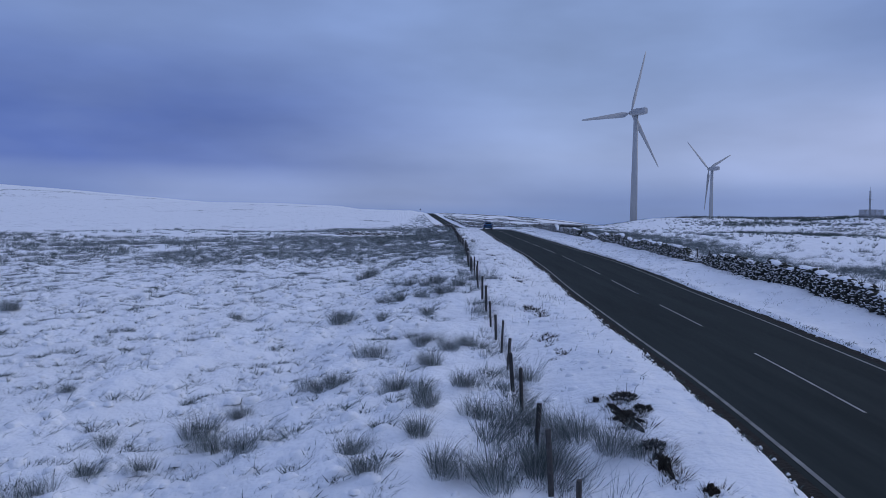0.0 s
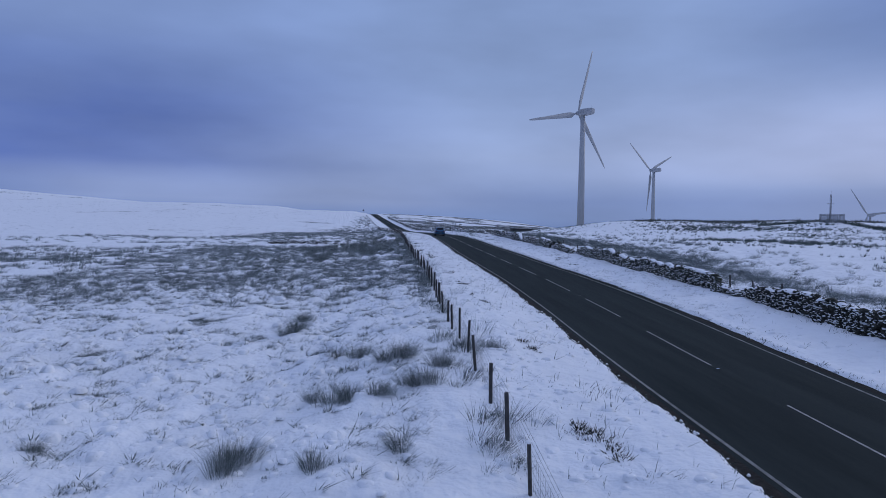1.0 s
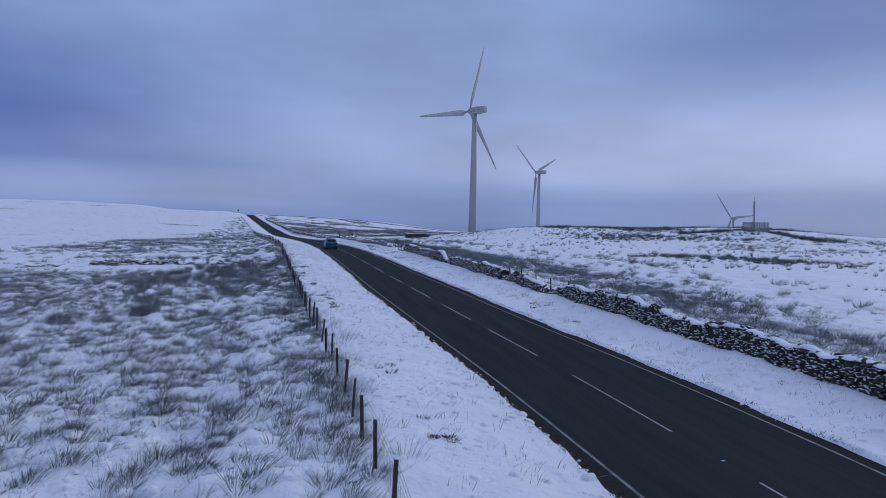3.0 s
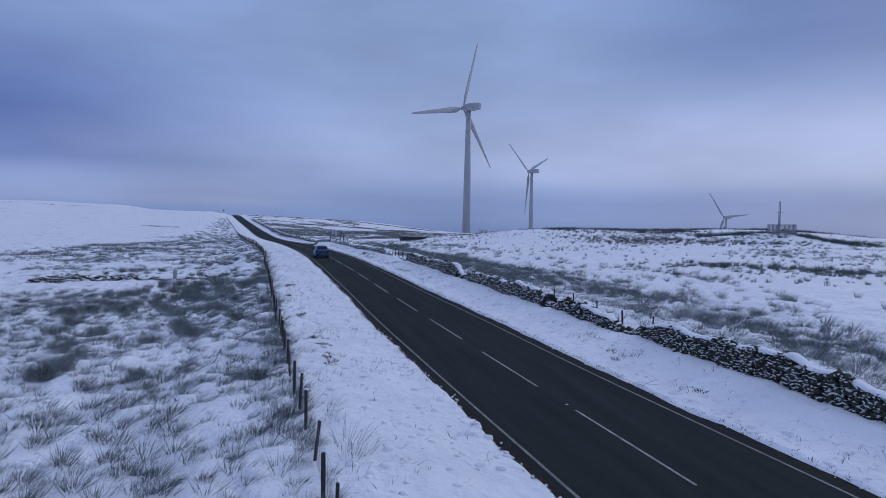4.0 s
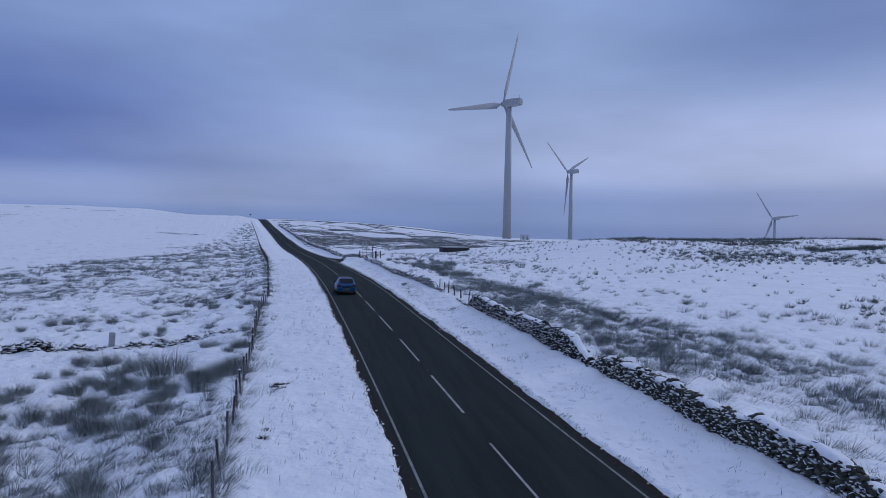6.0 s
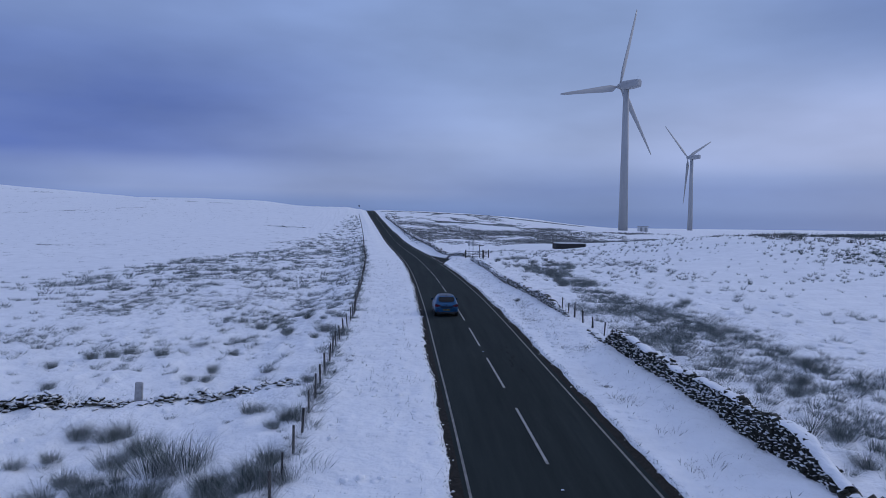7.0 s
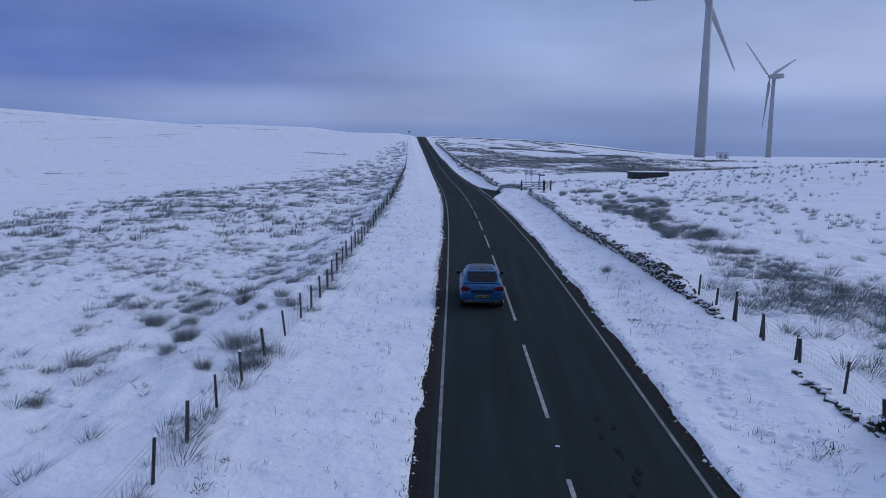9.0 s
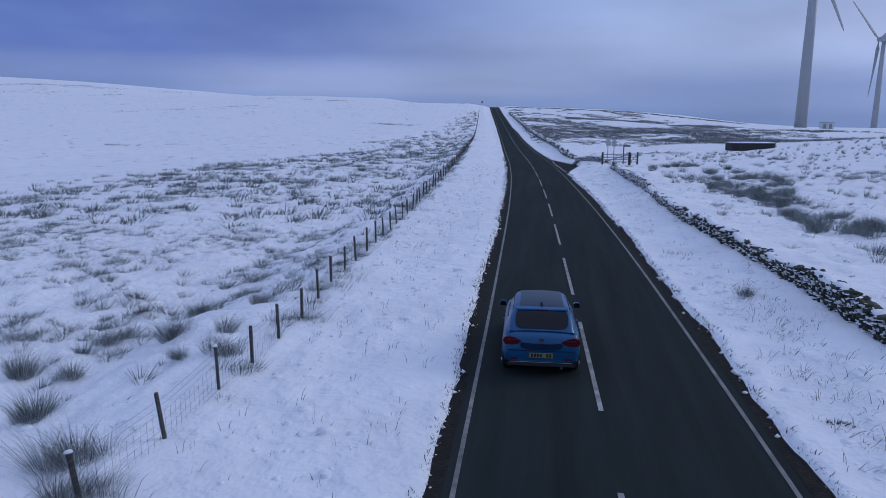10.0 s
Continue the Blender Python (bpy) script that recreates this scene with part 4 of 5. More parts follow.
def earth_patch(x, y, rx, ry, turn, seed):
    """A bare face of dark soil where the snow has slipped off the bank."""
    rng = np.random.RandomState(seed)
    t = thing("earth_patch", "patch of dark bare earth on the snowy bank", "bare earth", on_land(x, y))
    ox, oy, oz = t.location
    n = 44
    a = np.arange(n) * math.tau / n
    edge = 0.75 + 0.42 * vnoise(2.2 * np.cos(a) + seed * 5.3, 2.2 * np.sin(a)) + 0.16 * vnoise(7 * np.cos(a), 7 * np.sin(a) + seed) + 0.11 * rng.randn(n)
    c, s_ = math.cos(radians(turn)), math.sin(radians(turn))
    bm = bmesh.new()
    rings = []
    for q, lift in ((1.0, -0.02), (0.86, 0.035), (0.5, 0.03), (0.15, 0.03)):
        row = []
        for i in range(n):
            px, py = rx * edge[i] * q * math.cos(a[i]), ry * edge[i] * q * math.sin(a[i])
            wx, wy = x + px * c - py * s_, y + px * s_ + py * c
            row.append(bm.verts.new((wx - ox, wy - oy, float(ground_z(wx, wy)) - oz + lift + (0.02 * rng.randn() if q < 0.9 else 0))))
        rings.append(row)
    for r0, r1 in zip(rings, rings[1:]):
        for i in range(n):
            bm.faces.new((r0[i], r0[(i + 1) % n], r1[(i + 1) % n], r1[i]))
    bm.faces.new(rings[-1])
    part("soil", bm, EARTH, t)
    return t


earth_patch(3.02, 12.9, 0.26, 0.95, 8, 3)
earth_patch(3.0, 10.4, 0.13, 0.55, -6, 4)
earth_patch(2.72, 14.3, 0.07, 0.18, 0, 5)
earth_patch(3.3, 9.2, 0.12, 0.2, 0, 6)
shrub("gorse_bush", "dark low gorse bush breaking through the verge snow", 3.22, 13.9, 0.3, 0.10, 420, 81)
shrub("gorse_bush", "dark low gorse bush breaking through the verge snow", 3.38, 13.1, 0.2, 0.09, 260, 82)
shrub("gorse_bush", "dark low gorse bush breaking through the verge snow", 3.05, 11.0, 0.22, 0.12, 300, 83)
shrub("bush", "dark leafy bush growing against the drystone wall", 14.45, 87.4, 0.5, 0.72, 2600, 84)
shrub("bush", "dark leafy bush growing against the drystone wall", 14.2, 94.5, 0.4, 0.7, 1700, 85)

# small dark breaks in the verge snow, where stems and soil show
rngb = np.random.RandomState(5)
BREAKS = ((-0.42, 103.1, 7), (-0.4, 96.6, 4), (0.07, 87.8, 6), (0.53, 81.1, 9), (0.72, 78.7, 9), (0.73, 76.1, 8), (1.89, 52.9, 7), (1.78, 47.2, 5), (1.53, 59.1, 4), (2.3, 45.0, 4), (2.55, 21.9, 9), (2.66, 19.5, 8), (2.85, 25.6, 5), (-0.17, 103.8, 7), (-1.45, 122.3, 3), (2.52, 34.3, 6), (2.49, 27.4, 6), (2.66, 26.8, 5), (12.5, 70.0, 4), (12.6, 75.0, 5), (10.6, 116.6, 3), (9.9, 133.6, 3), (11.2, 123.4, 3))
bk = np.concatenate([np.stack([x + 0.14 * rngb.randn(n), y + 0.5 * rngb.randn(n), 0.6 + 1.0 * rngb.rand(n)], 1) for x, y, n in BREAKS])
veg("verge_break", "small dark breaks in the verge snow showing soil and stems", "dead plant", bk, 30, 0.09, 0.1, 0.026, GORSE, 301, lean=0.9, wind=0.15, plain=True)
near_patch = np.concatenate([np.stack([x + sx * rngb.randn(n), y + sy * rngb.randn(n), 0.5 + 0.7 * rngb.rand(n)], 1) for x, y, sx, sy, n in ((3.02, 12.9, 0.16, 0.55, 60), (2.72, 14.3, 0.05, 0.12, 9), (3.0, 10.4, 0.09, 0.35, 26), (3.25, 9.2, 0.07, 0.12, 9))])
veg("heather_break", "dark heather stems on a patch of bare bank", "heather", near_patch, 34, 0.14, 0.11, 0.014, GORSE, 302, lean=1.1, wind=0.2, plain=True)
lumps("break_snow", "flecks of snow on the bare bank", near_patch[::3] + np.array([0.03, 0.05, 0.0]), 0.03, 0.08, 303, 1, 0.8)


# wispy tangles of dead stems on the verges
rngv = np.random.RandomState(77)
TANGLES = ((12.97, 78.5), (13.0, 74.7), (10.8, 114.0), (11.35, 107.1), (11.07, 110.3), (10.16, 134.9), (10.5, 143.6), (2.76, 35.4), (2.66, 26.6), (2.96, 24.2), (2.1, 53.5), (-0.35, 102.4), (0.74, 82.3), (0.78, 76.9), (0.1, 90.8), (2.89, 21.8), (3.29, 29.7), (10.4, 141.2), (9.9, 137.8), (9.4, 150.2), (12.87, 74.9), (12.83, 79.0), (12.4, 70.0), (13.2, 62.8), (13.9, 55.2), (11.12, 107.1), (10.6, 114.1), (11.6, 100.4), (10.5, 143.4), (10.96, 123.1), (10.5, 124.6), (10.47, 139.3), (9.85, 136.0), (9.95, 133.6), (10.7, 136.9), (10.06, 133.3), (11.2, 123.4))
tg = np.concatenate([np.stack([x + 0.32 * rngv.randn(7 if x > 5 else 6), y + 0.45 * rngv.randn(7 if x > 5 else 6), 0.5 + 0.8 * rngv.rand(7 if x > 5 else 6)], 1) for x, y in TANGLES])
veg("dead_stems", "wispy tangles of dark dead stems in the verge snow", "dead plant", tg, 6, 0.24, 0.16, 0.010, HEATH, 300, lean=1.2, wind=0.35)


# ---- drystone walls ----
def stone_mesh(seed):
    """A rough squared stone about one unit long, chipped at its edges."""
    rng = random.Random(seed)
    bm = bmesh.new()
    bmesh.ops.create_cube(bm, size=1.0)
    bmesh.ops.bevel(bm, geom=list(bm.edges), offset=0.09, segments=1, affect="EDGES")
    for v in bm.verts:
        v.co += Vector((rng.uniform(-0.09, 0.09), rng.uniform(-0.09, 0.09), rng.uniform(-0.09, 0.09)))
    return bm


STONES = []
for i in range(8):
    bm = stone_mesh(i)
    me = bpy.data.meshes.new("stone")
    bm.to_mesh(me)
    bm.free()
    me.materials.append(STONE)
    STONES.append(me)
STONE_V = []
for i in range(12):
    rng0 = np.random.RandomState(200 + i)
    co = np.array([[x, y, z] for x in (-0.5, 0.5) for y in (-0.5, 0.5) for z in (-0.5, 0.5)]) + rng0.uniform(-0.19, 0.19, (8, 3))
    tri = np.array([[0, 1, 3], [0, 3, 2], [4, 6, 7], [4, 7, 5], [0, 4, 5], [0, 5, 1], [2, 3, 7], [2, 7, 6], [0, 2, 6], [0, 6, 4], [1, 5, 7], [1, 7, 3]])
    STONE_V.append((co, tri))

singles = []  # stones that become parts of their own


def wall(path, height, label, pick=(0, 0), name="drystone_wall", thick=0.42, seed=5, ruin=0.25, snowy=0.7, long=0.15):
    """A wall of rough courses along path(s) -> x, y, from s0 to s1, with snow lodged on its ledges and top."""
    fn, s0, s1 = path
    rng = np.random.RandomState(seed)
    w = thing(name, label, "wall", kind="", group="drystone walls")
    V, F, off = [], [], 0
    SV, SF, soff = [], [], 0
    course = 0.092 if long < 0.5 else 0.2
    tilt = 7 if thick > 0.5 else 16
    feet = {}
    for c in range(int(height * 1.3 / course) + 1):
        s = s0 + rng.rand() * 0.2
        while s < s1:
            ln = long * (0.55 + 0.9 * rng.rand())
            x, y = fn(s + ln / 2)
            xe, ye = fn(s + ln / 2 + 0.5)
            hgt = height * (0.3 + 0.7 * float(sm(min(s - s0, s1 - s), 0.0, min(2.2, 0.2 * (s1 - s0))))) * (1 + ruin * vnoise(s * 0.33 + seed, 0.5) + 0.5 * ruin * vnoise(s * 1.3, seed))
            if (c + 0.5) * course < hgt:
                k = rng.randint(8)
                yaw = math.atan2(ye - y, xe - x) + 0.09 * rng.randn()
                if int(s * 4) not in feet:
                    feet[int(s * 4)] = float(ground_z(x, y)) - 0.1
                zb = feet[int(s * 4)]
                for face in (-1, 1):
                    jut = face * (thick * 0.27 * (1 - 0.25 * c * course / height) + 0.05 * rng.randn())
                    sx, sy, sz = ln * 1.02, thick * 0.58, course * (0.75 + 0.65 * rng.rand())
                    m = pose(x - math.sin(yaw) * jut, y + math.cos(yaw) * jut, zb + (c + 0.5) * course + 0.035 * rng.randn(), tilt * rng.randn(), 1.2 * tilt * rng.randn(), math.degrees(yaw))
                    m = m @ Matrix.Diagonal((sx, sy, sz, 1))
                    if pick[0] < y < pick[1] and face > 0 and len(singles) < 300:
                        singles.append((STONES[k], m, w))
                    else:
                        co, tri = STONE_V[k]
                        mm = np.array(m)
                        V.append(co @ mm[:3, :3].T + mm[:3, 3])
                        F.append(tri + off)
                        off += len(co)
                    if rng.rand() < snowy + 0.12:
                        co, tri = STONE_V[(k + 3) % 12]
                        t = 0.014 + 0.03 * rng.rand()
                        d = face * (0.03 + 0.05 * rng.rand())
                        m2 = pose(x - math.sin(yaw) * (jut + d), y + math.cos(yaw) * (jut + d), zb + (c + 1) * course - 0.012, 0.8 * tilt * rng.randn(), tilt * rng.randn(), math.degrees(yaw))
                        m2 = np.array(m2 @ Matrix.Diagonal((sx * (0.3 + 0.65 * rng.rand() + (0.35 if snowy >= 0.8 else 0)), sy * 0.82, t * (1.5 if snowy >= 0.8 else 1), 1)))
                        SV.append(co @ m2[:3, :3].T + m2[:3, 3])
                        SF.append(tri + soff)
                        soff += len(co)
            s += ln
    ob = new("stonework", mesh_np("stonework", np.concatenate(V), np.concatenate(F), STONE))
    ob.parent = w
    ob["kind"] = "stuff"
    ob = new("snow_cap", mesh_np("snow_cap", np.concatenate(SV), np.concatenate(SF), SNOW))
    ob.parent = w
    ob["label"] = "snow lodged on the stones"
    # the drifted cap along the top
    ss = np.arange(s0 + 0.05, s1 - 0.05, 0.16 if long < 0.5 else 0.4)
    P = np.array([fn(q) for q in ss])
    T = np.gradient(P, axis=0)
    T /= np.linalg.norm(T, axis=1)[:, None]
    hg_ = height * (0.3 + 0.7 * sm(np.minimum(ss - s0, s1 - ss), 0.0, min(2.2, 0.2 * (s1 - s0)))) * (1 + ruin * vnoise(ss * 0.33 + seed, 0.5) + 0.5 * ruin * vnoise(ss * 1.3, seed))
    zt = ground_z(P[:, 0], P[:, 1]) - 0.1 + np.floor(hg_ / course + 0.5) * course
    zt = np.convolve(np.pad(zt, 2, mode="edge"), np.ones(5) / 5, mode="valid") + 0.02 * vnoise(ss * 3.1, seed + 4)
    cover = sm(vnoise(ss * 0.8, seed + 9) + 0.6 * vnoise(ss * 2.7, seed + 2) + 1.6 * (snowy - 0.55), -0.55, 0.15)
    wd = thick * 0.56 * (0.35 + 0.65 * cover) * (1 + 0.22 * vnoise(ss * 2.2, seed + 21))
    tk = (0.03 + 0.07 * cover) * (1 + 0.4 * vnoise(ss * 1.7, seed + 30))
    rows = []
    for q, h in ((-1.0, -0.05), (-0.94, 0.35), (-0.55, 0.9), (0.0, 1.0), (0.55, 0.9), (0.94, 0.35), (1.0, -0.05)):
        side = wd * q * (1 + 0.12 * vnoise(ss * 4.1, seed + 40 + 3 * q))
        rows.append(np.stack([P[:, 0] - T[:, 1] * side, P[:, 1] + T[:, 0] * side, zt - 0.1 * (1 - cover) + tk * h], 1))
    V = np.stack(rows, 1).reshape(-1, 3)
    n = len(ss)
    i = (np.arange(n - 1)[:, None] * 7 + np.arange(6)[None]).ravel()
    ob = new("snow_crest", mesh_np("snow_crest", V, np.stack([i, i + 7, i + 8, i + 1], 1), SNOW, True))
    ob.parent = w
    ob["label"] = "uneven drift of snow along the wall top"
    return w


def rubble(fn, s0, s1, high, label, seed, name="rubble_heap", density=26):
    """Flat slabs tumbled along a line, nearly all of them topped with snow."""
    rng = np.random.RandomState(seed)
    w = thing(name, label, "wall", group="drystone walls")
    V, F, SV, SF = [], [], [], []
    for k in range(int(density * (s1 - s0))):
        q = s0 + (s1 - s0) * rng.rand()
        x, y = fn(q)
        env = (0.35 + 0.65 * float(sm(min(q - s0, s1 - q), 0, 0.8))) * (0.75 + 0.5 * float(vnoise(q * 0.9 + seed, 3.5)))
        off = 0.30 * rng.randn()
        pile = high * env * max(0.0, 1 - abs(off) / 0.7) * rng.rand() ** 0.7
        z = float(ground_z(x, y + off)) + pile - 0.02
        lx, ly, lz = 0.12 + 0.3 * rng.rand() ** 2, 0.1 + 0.2 * rng.rand(), 0.03 + 0.05 * rng.rand()
        m = pose(x, y + off, z, 13 * rng.randn(), 13 * rng.randn(), 360 * rng.rand())
        co, tri = STONE_V[rng.randint(12)]
        mm = np.array(m @ Matrix.Diagonal((lx, ly, lz, 1)))
        F.append(tri + 8 * len(V))
        V.append(co @ mm[:3, :3].T + mm[:3, 3])
        if rng.rand() < 0.93:
            t = 0.03 + 0.03 * rng.rand()
            mm = np.array(m @ Matrix.Translation((0, 0.01, lz * 0.5 + t * 0.38)) @ Matrix.Diagonal((lx * (0.85 + 0.2 * rng.rand()), ly * (0.85 + 0.2 * rng.rand()), t, 1)))
            SF.append(tri + 8 * len(SV))
            SV.append(co @ mm[:3, :3].T + mm[:3, 3])
    ob = new("stonework", mesh_np("stonework", np.concatenate(V), np.concatenate(F), STONE))
    ob.parent = w
    ob["kind"] = "stuff"
    ob = new("snow_cap", mesh_np("snow_cap", np.concatenate(SV), np.concatenate(SF), SNOW))
    ob.parent = w
    ob["label"] = "snow lying on the slabs"
    ob["kind"] = "stuff"
    return w


def beside(y):
    u = float(curve(y, (-30, 0, 23, 31, 45, 75, 105, 123, 138, 145, 150, 156, 163, 172, 186, 196, 209, 243, 290, 322, 358, 440), (6.0, 6.0, 6.4, 7.0, 7.35, 7.4, 7.3, 7.1, 7.0, 6.95, 6.8, 6.65, 6.65, 7.1, 7.4, 7.7, 6.0, 6.4, 6.2, 5.6, 5.2, 4.4)))
    return float(road_x(y)) + u, y


ROADWALL = "dark rubble drystone wall with snow on its ledges and top"
wall((beside, 4, 47.2), 0.92, ROADWALL, seed=5)
rubble(beside, 46.6, 49.6, 0.45, "low spill of stones joining two lengths of wall", 21)
wall((beside, 48.6, 77.8), 0.95, ROADWALL, seed=6)
wall((beside, 78.2, 86.5), 0.62, "low slumped drystone wall half buried in snow", seed=7, ruin=0.35, snowy=0.75)
wall((beside, 86.8, 104.0), 0.9, ROADWALL, seed=8)
wall((beside, 104.0, 124.3), 0.92, ROADWALL, pick=(111.2, 118.2), seed=9)
rubble(lambda s: (beside(s)[0] - 0.2, s), 124.0, 127.6, 0.2, "small stones spilled from the end of the wall", 18, density=10)
rubble(beside, 133.6, 136.6, 0.4, "snow-covered stones spilled at the end of the wall", 19, density=18)
wall((beside, 136.0, 168.0), 0.56, ROADWALL, seed=10, ruin=0.35, thick=0.36, snowy=0.7)
wall((beside, 168.0, 194.5), 0.6, "low drystone wall plastered with snow", seed=20, ruin=0.4, snowy=0.8)
wall((beside, 209.5, 420), 0.62, "low far drystone wall buried in drifted snow", seed=11, ruin=0.6, snowy=0.95, long=0.55)


def ruined(s):
    return -s, 118.2 - 0.016 * (s - 5) ** 2 + 0.25 * float(vnoise(s * 0.5, 7.7))


rubble(ruined, 3.2, 5.3, 0.34, "low heap of flat stones from a ruined wall", 12)
rubble(ruined, 5.6, 8.3, 0.46, "heap of tumbled snow-covered slabs from a ruined wall", 13)
rubble(ruined, 8.3, 10.2, 0.22, "low heap of flat stones from a ruined wall", 14)
rubble(ruined, 10.7, 12.9, 0.42, "ruined drystone wall fallen to snow-covered rubble", 15, "drystone_wall", 40)
rubble(ruined, 13.1, 21.5, 0.75, "ruined drystone wall fallen to snow-covered rubble", 16, "drystone_wall", 46)
rubble(ruined, 24.0, 27.0, 0.3, "low heap of flat stones from a ruined wall", 17)
slab = thing("gatepost_stone", "upright stone gatepost in the ruined wall", "stone post", on_land(-10.45, 117.9, -0.1))
part("slab", box(0.34, 0.16, 0.95, (0, 0, 0), 0.03, rot=Matrix.Rotation(radians(3), 4, "Y")), mat("grey_slab", (0.36, 0.36, 0.36), 0.9, var=0.3, bump=0.01), slab)


# ---- fences ----
def post_mesh(h, r, seed):
    rng = random.Random(seed)
    rings = []
    for z in (0, 0.3 * h, 0.7 * h, 0.985 * h, h):
        k = r * (0.94 if z > 0.99 * h else 1) * (1 + rng.uniform(-0.05, 0.05))
        rings.append([(k * math.cos(a) * (1 if math.cos(a) > 0 else 0.5), k * math.sin(a), z) for a in [i * math.tau / 9 for i in range(9)]])
    bm = loft(rings)
    me = bpy.data.meshes.new("post")
    bm.to_mesh(me)
    bm.free()
    me.materials.append(WOOD)
    return me


POSTS = [post_mesh(1.25, 0.046, i) for i in range(4)]
bm = loft([[(r * math.cos(a) * (1 if math.cos(a) > 0 else 0.5), r * math.sin(a), z) for a in [i * math.tau / 9 for i in range(9)]] for z, r in ((1.24, 0.06), (1.255, 0.068), (1.275, 0.05), (1.285, 0.02))])
CAP = bpy.data.meshes.new("snow_cap")
bm.to_mesh(CAP)
bm.free()
CAP.materials.append(SNOW)


def tube(points, r, name, material, parent):
    """Wires as thin three-sided runs through the points of each run."""
    V, F, off = [], [], 0
    for run in points:
        p = np.array(run, float)
        for j, a in enumerate((0, 2.1, 4.2)):
            V.append(p + np.array([r * math.cos(a), 0.3 * r * math.cos(a), r * math.sin(a)]))
        n = len(p)
        for j in range(3):
            i = np.arange(n - 1)
            a, b = off + j * n + i, off + ((j + 1) % 3) * n + i
            F.append(np.stack([a, b, b + 1, a + 1], 1))
        off += 3 * n
    ob = new(name, mesh_np(name, np.concatenate(V), np.concatenate(F), material))
    ob.parent = parent
    return ob


def fence(fn, ys, label, sink=0.3, net=None, cap=0.35, lean=2.5, seed=3, uneven=0.0):
    f = thing("fence", label, "fence", group="field fences")
    rng = np.random.RandomState(seed)
    spots = []
    for i, y in enumerate(ys):
        x, y = fn(y)
        z = float(ground_z(x, y)) - sink + 0.05 * rng.randn()
        ob = new("post", POSTS[rng.randint(4)])
        ob.parent = f
        z -= uneven * rng.rand()
        ob.matrix_basis = pose(x, y, z, lean * rng.randn(), lean * rng.randn(), 360 * rng.rand())
        if rng.rand() < cap:
            c = new("snow_cap", CAP)
            c.parent = ob
        spots.append((x, y, z))
    p = np.array(spots)
    for dz in (1.2, 1.08):
        tube([p + np.array([0.05, 0, dz])], 0.0035, "strand", WIRE, f)
    if net:
        q = p[(p[:, 1] > net[0]) & (p[:, 1] < net[1])]
        runs = [q + np.array([0.05, 0, dz]) for dz in (0.36, 0.48, 0.62, 0.78, 0.95)]
        for a, b in zip(q, q[1:]):
            for k in range(12):
                m = a + (b - a) * (k + 0.5) / 12
                runs.append(np.array([m + (0.05, 0, 0.3), m + (0.05, 0, 0.95)]))
        ob = tube(runs, 0.0028, "wire_netting", WIRE, f)
    return f


POST_Y = [6.2, 8.2, 10.2, 12.2, 14.2, 16.3, 18.5, 20.4, 22.4, 24.4, 26.5, 28.6, 30.9, 32.9, 35.0, 37.2, 38.7, 40.7, 42.8, 44.4, 46.5, 48.5, 50.6]
POST_Y += [50.6 + 2.08 * k for k in range(1, 31)] + [115.1, 117.5, 119.6, 122.0, 123.9, 125.9, 127.8, 129.9, 132.2, 134.3, 136.0, 137.8, 139.9, 141.9, 143.5, 145.4, 147.3]
POST_Y += [149.4 + 1.95 * k for k in range(72)] + [292 + 5 * k for k in range(28)]
fence(fence_line, POST_Y, "weathered split-post fence with sheep netting beside the verge", net=(4, 165))
fence(lambda y: (float(road_x(y)) + 7.4, y), [122.5, 124.3, 124.6, 126.4, 128.6, 128.9, 130.9, 131.2, 133.1, 133.3, 135.0, 136.8], "leaning post and wire fence filling a gap in the wall", lean=5, net=(120, 137), seed=8, uneven=0.35)
fence(lambda y: (float(road_x(y)) + 8.1, y), [77.6, 80.2, 82.8, 85.6, 88.2], "post and wire fence behind the slumped wall", lean=3, seed=9)
fence(lambda y: (float(road_x(y)) + 8.0, y), [44.6, 47.2, 49.8], "post and wire fence behind the slumped wall", lean=3, seed=10)


# ---- junction: gate and signs ----
BOARD = mat("sign_back", (0.5, 0.51, 0.52), 0.5, metal=0.2, var=0.12)
STEEL = mat("grey_steel", (0.3, 0.31, 0.32), 0.5, metal=0.6, var=0.15)


def road_sign(x, y, h, w, hh, label):
    t = thing("road_sign", label, "sign", on_land(x, y, -0.1), "road signs")
    part("pole", cyl(0.038, 0.038, h, seg=10), STEEL, t)
    part("panel", box(w, 0.02, hh, (0, -0.05, h - hh - 0.02), 0.006), BOARD, t)
    part("bracket", box(w * 0.8, 0.05, 0.04, (0, -0.02, h - hh * 0.5)), STEEL, t)
    return t


road_sign(10.7, 202.5, 2.75, 0.42, 0.75, "pale rectangular sign panel on a grey pole by the junction")
road_sign(11.4, 202.8, 2.8, 0.42, 0.8, "pale rectangular sign panel on a grey pole by the junction")
fp = thing("fingerpost", "dark wooden fingerpost pointing along the lane", "signpost", on_land(12.5, 203, -0.1))
part("pole", box(0.11, 0.11, 2.3, (0, 0, 0), 0.012), WOOD, fp)
part("finger", box(0.75, 0.04, 0.16, (0.36, 0, 2.05), 0.01), WOOD, fp)


RIMED = mat("rimed_timber", (0.42, 0.43, 0.44), 0.9, base2=(0.07, 0.066, 0.062), scale=5, bump=0.006, bscale=40)


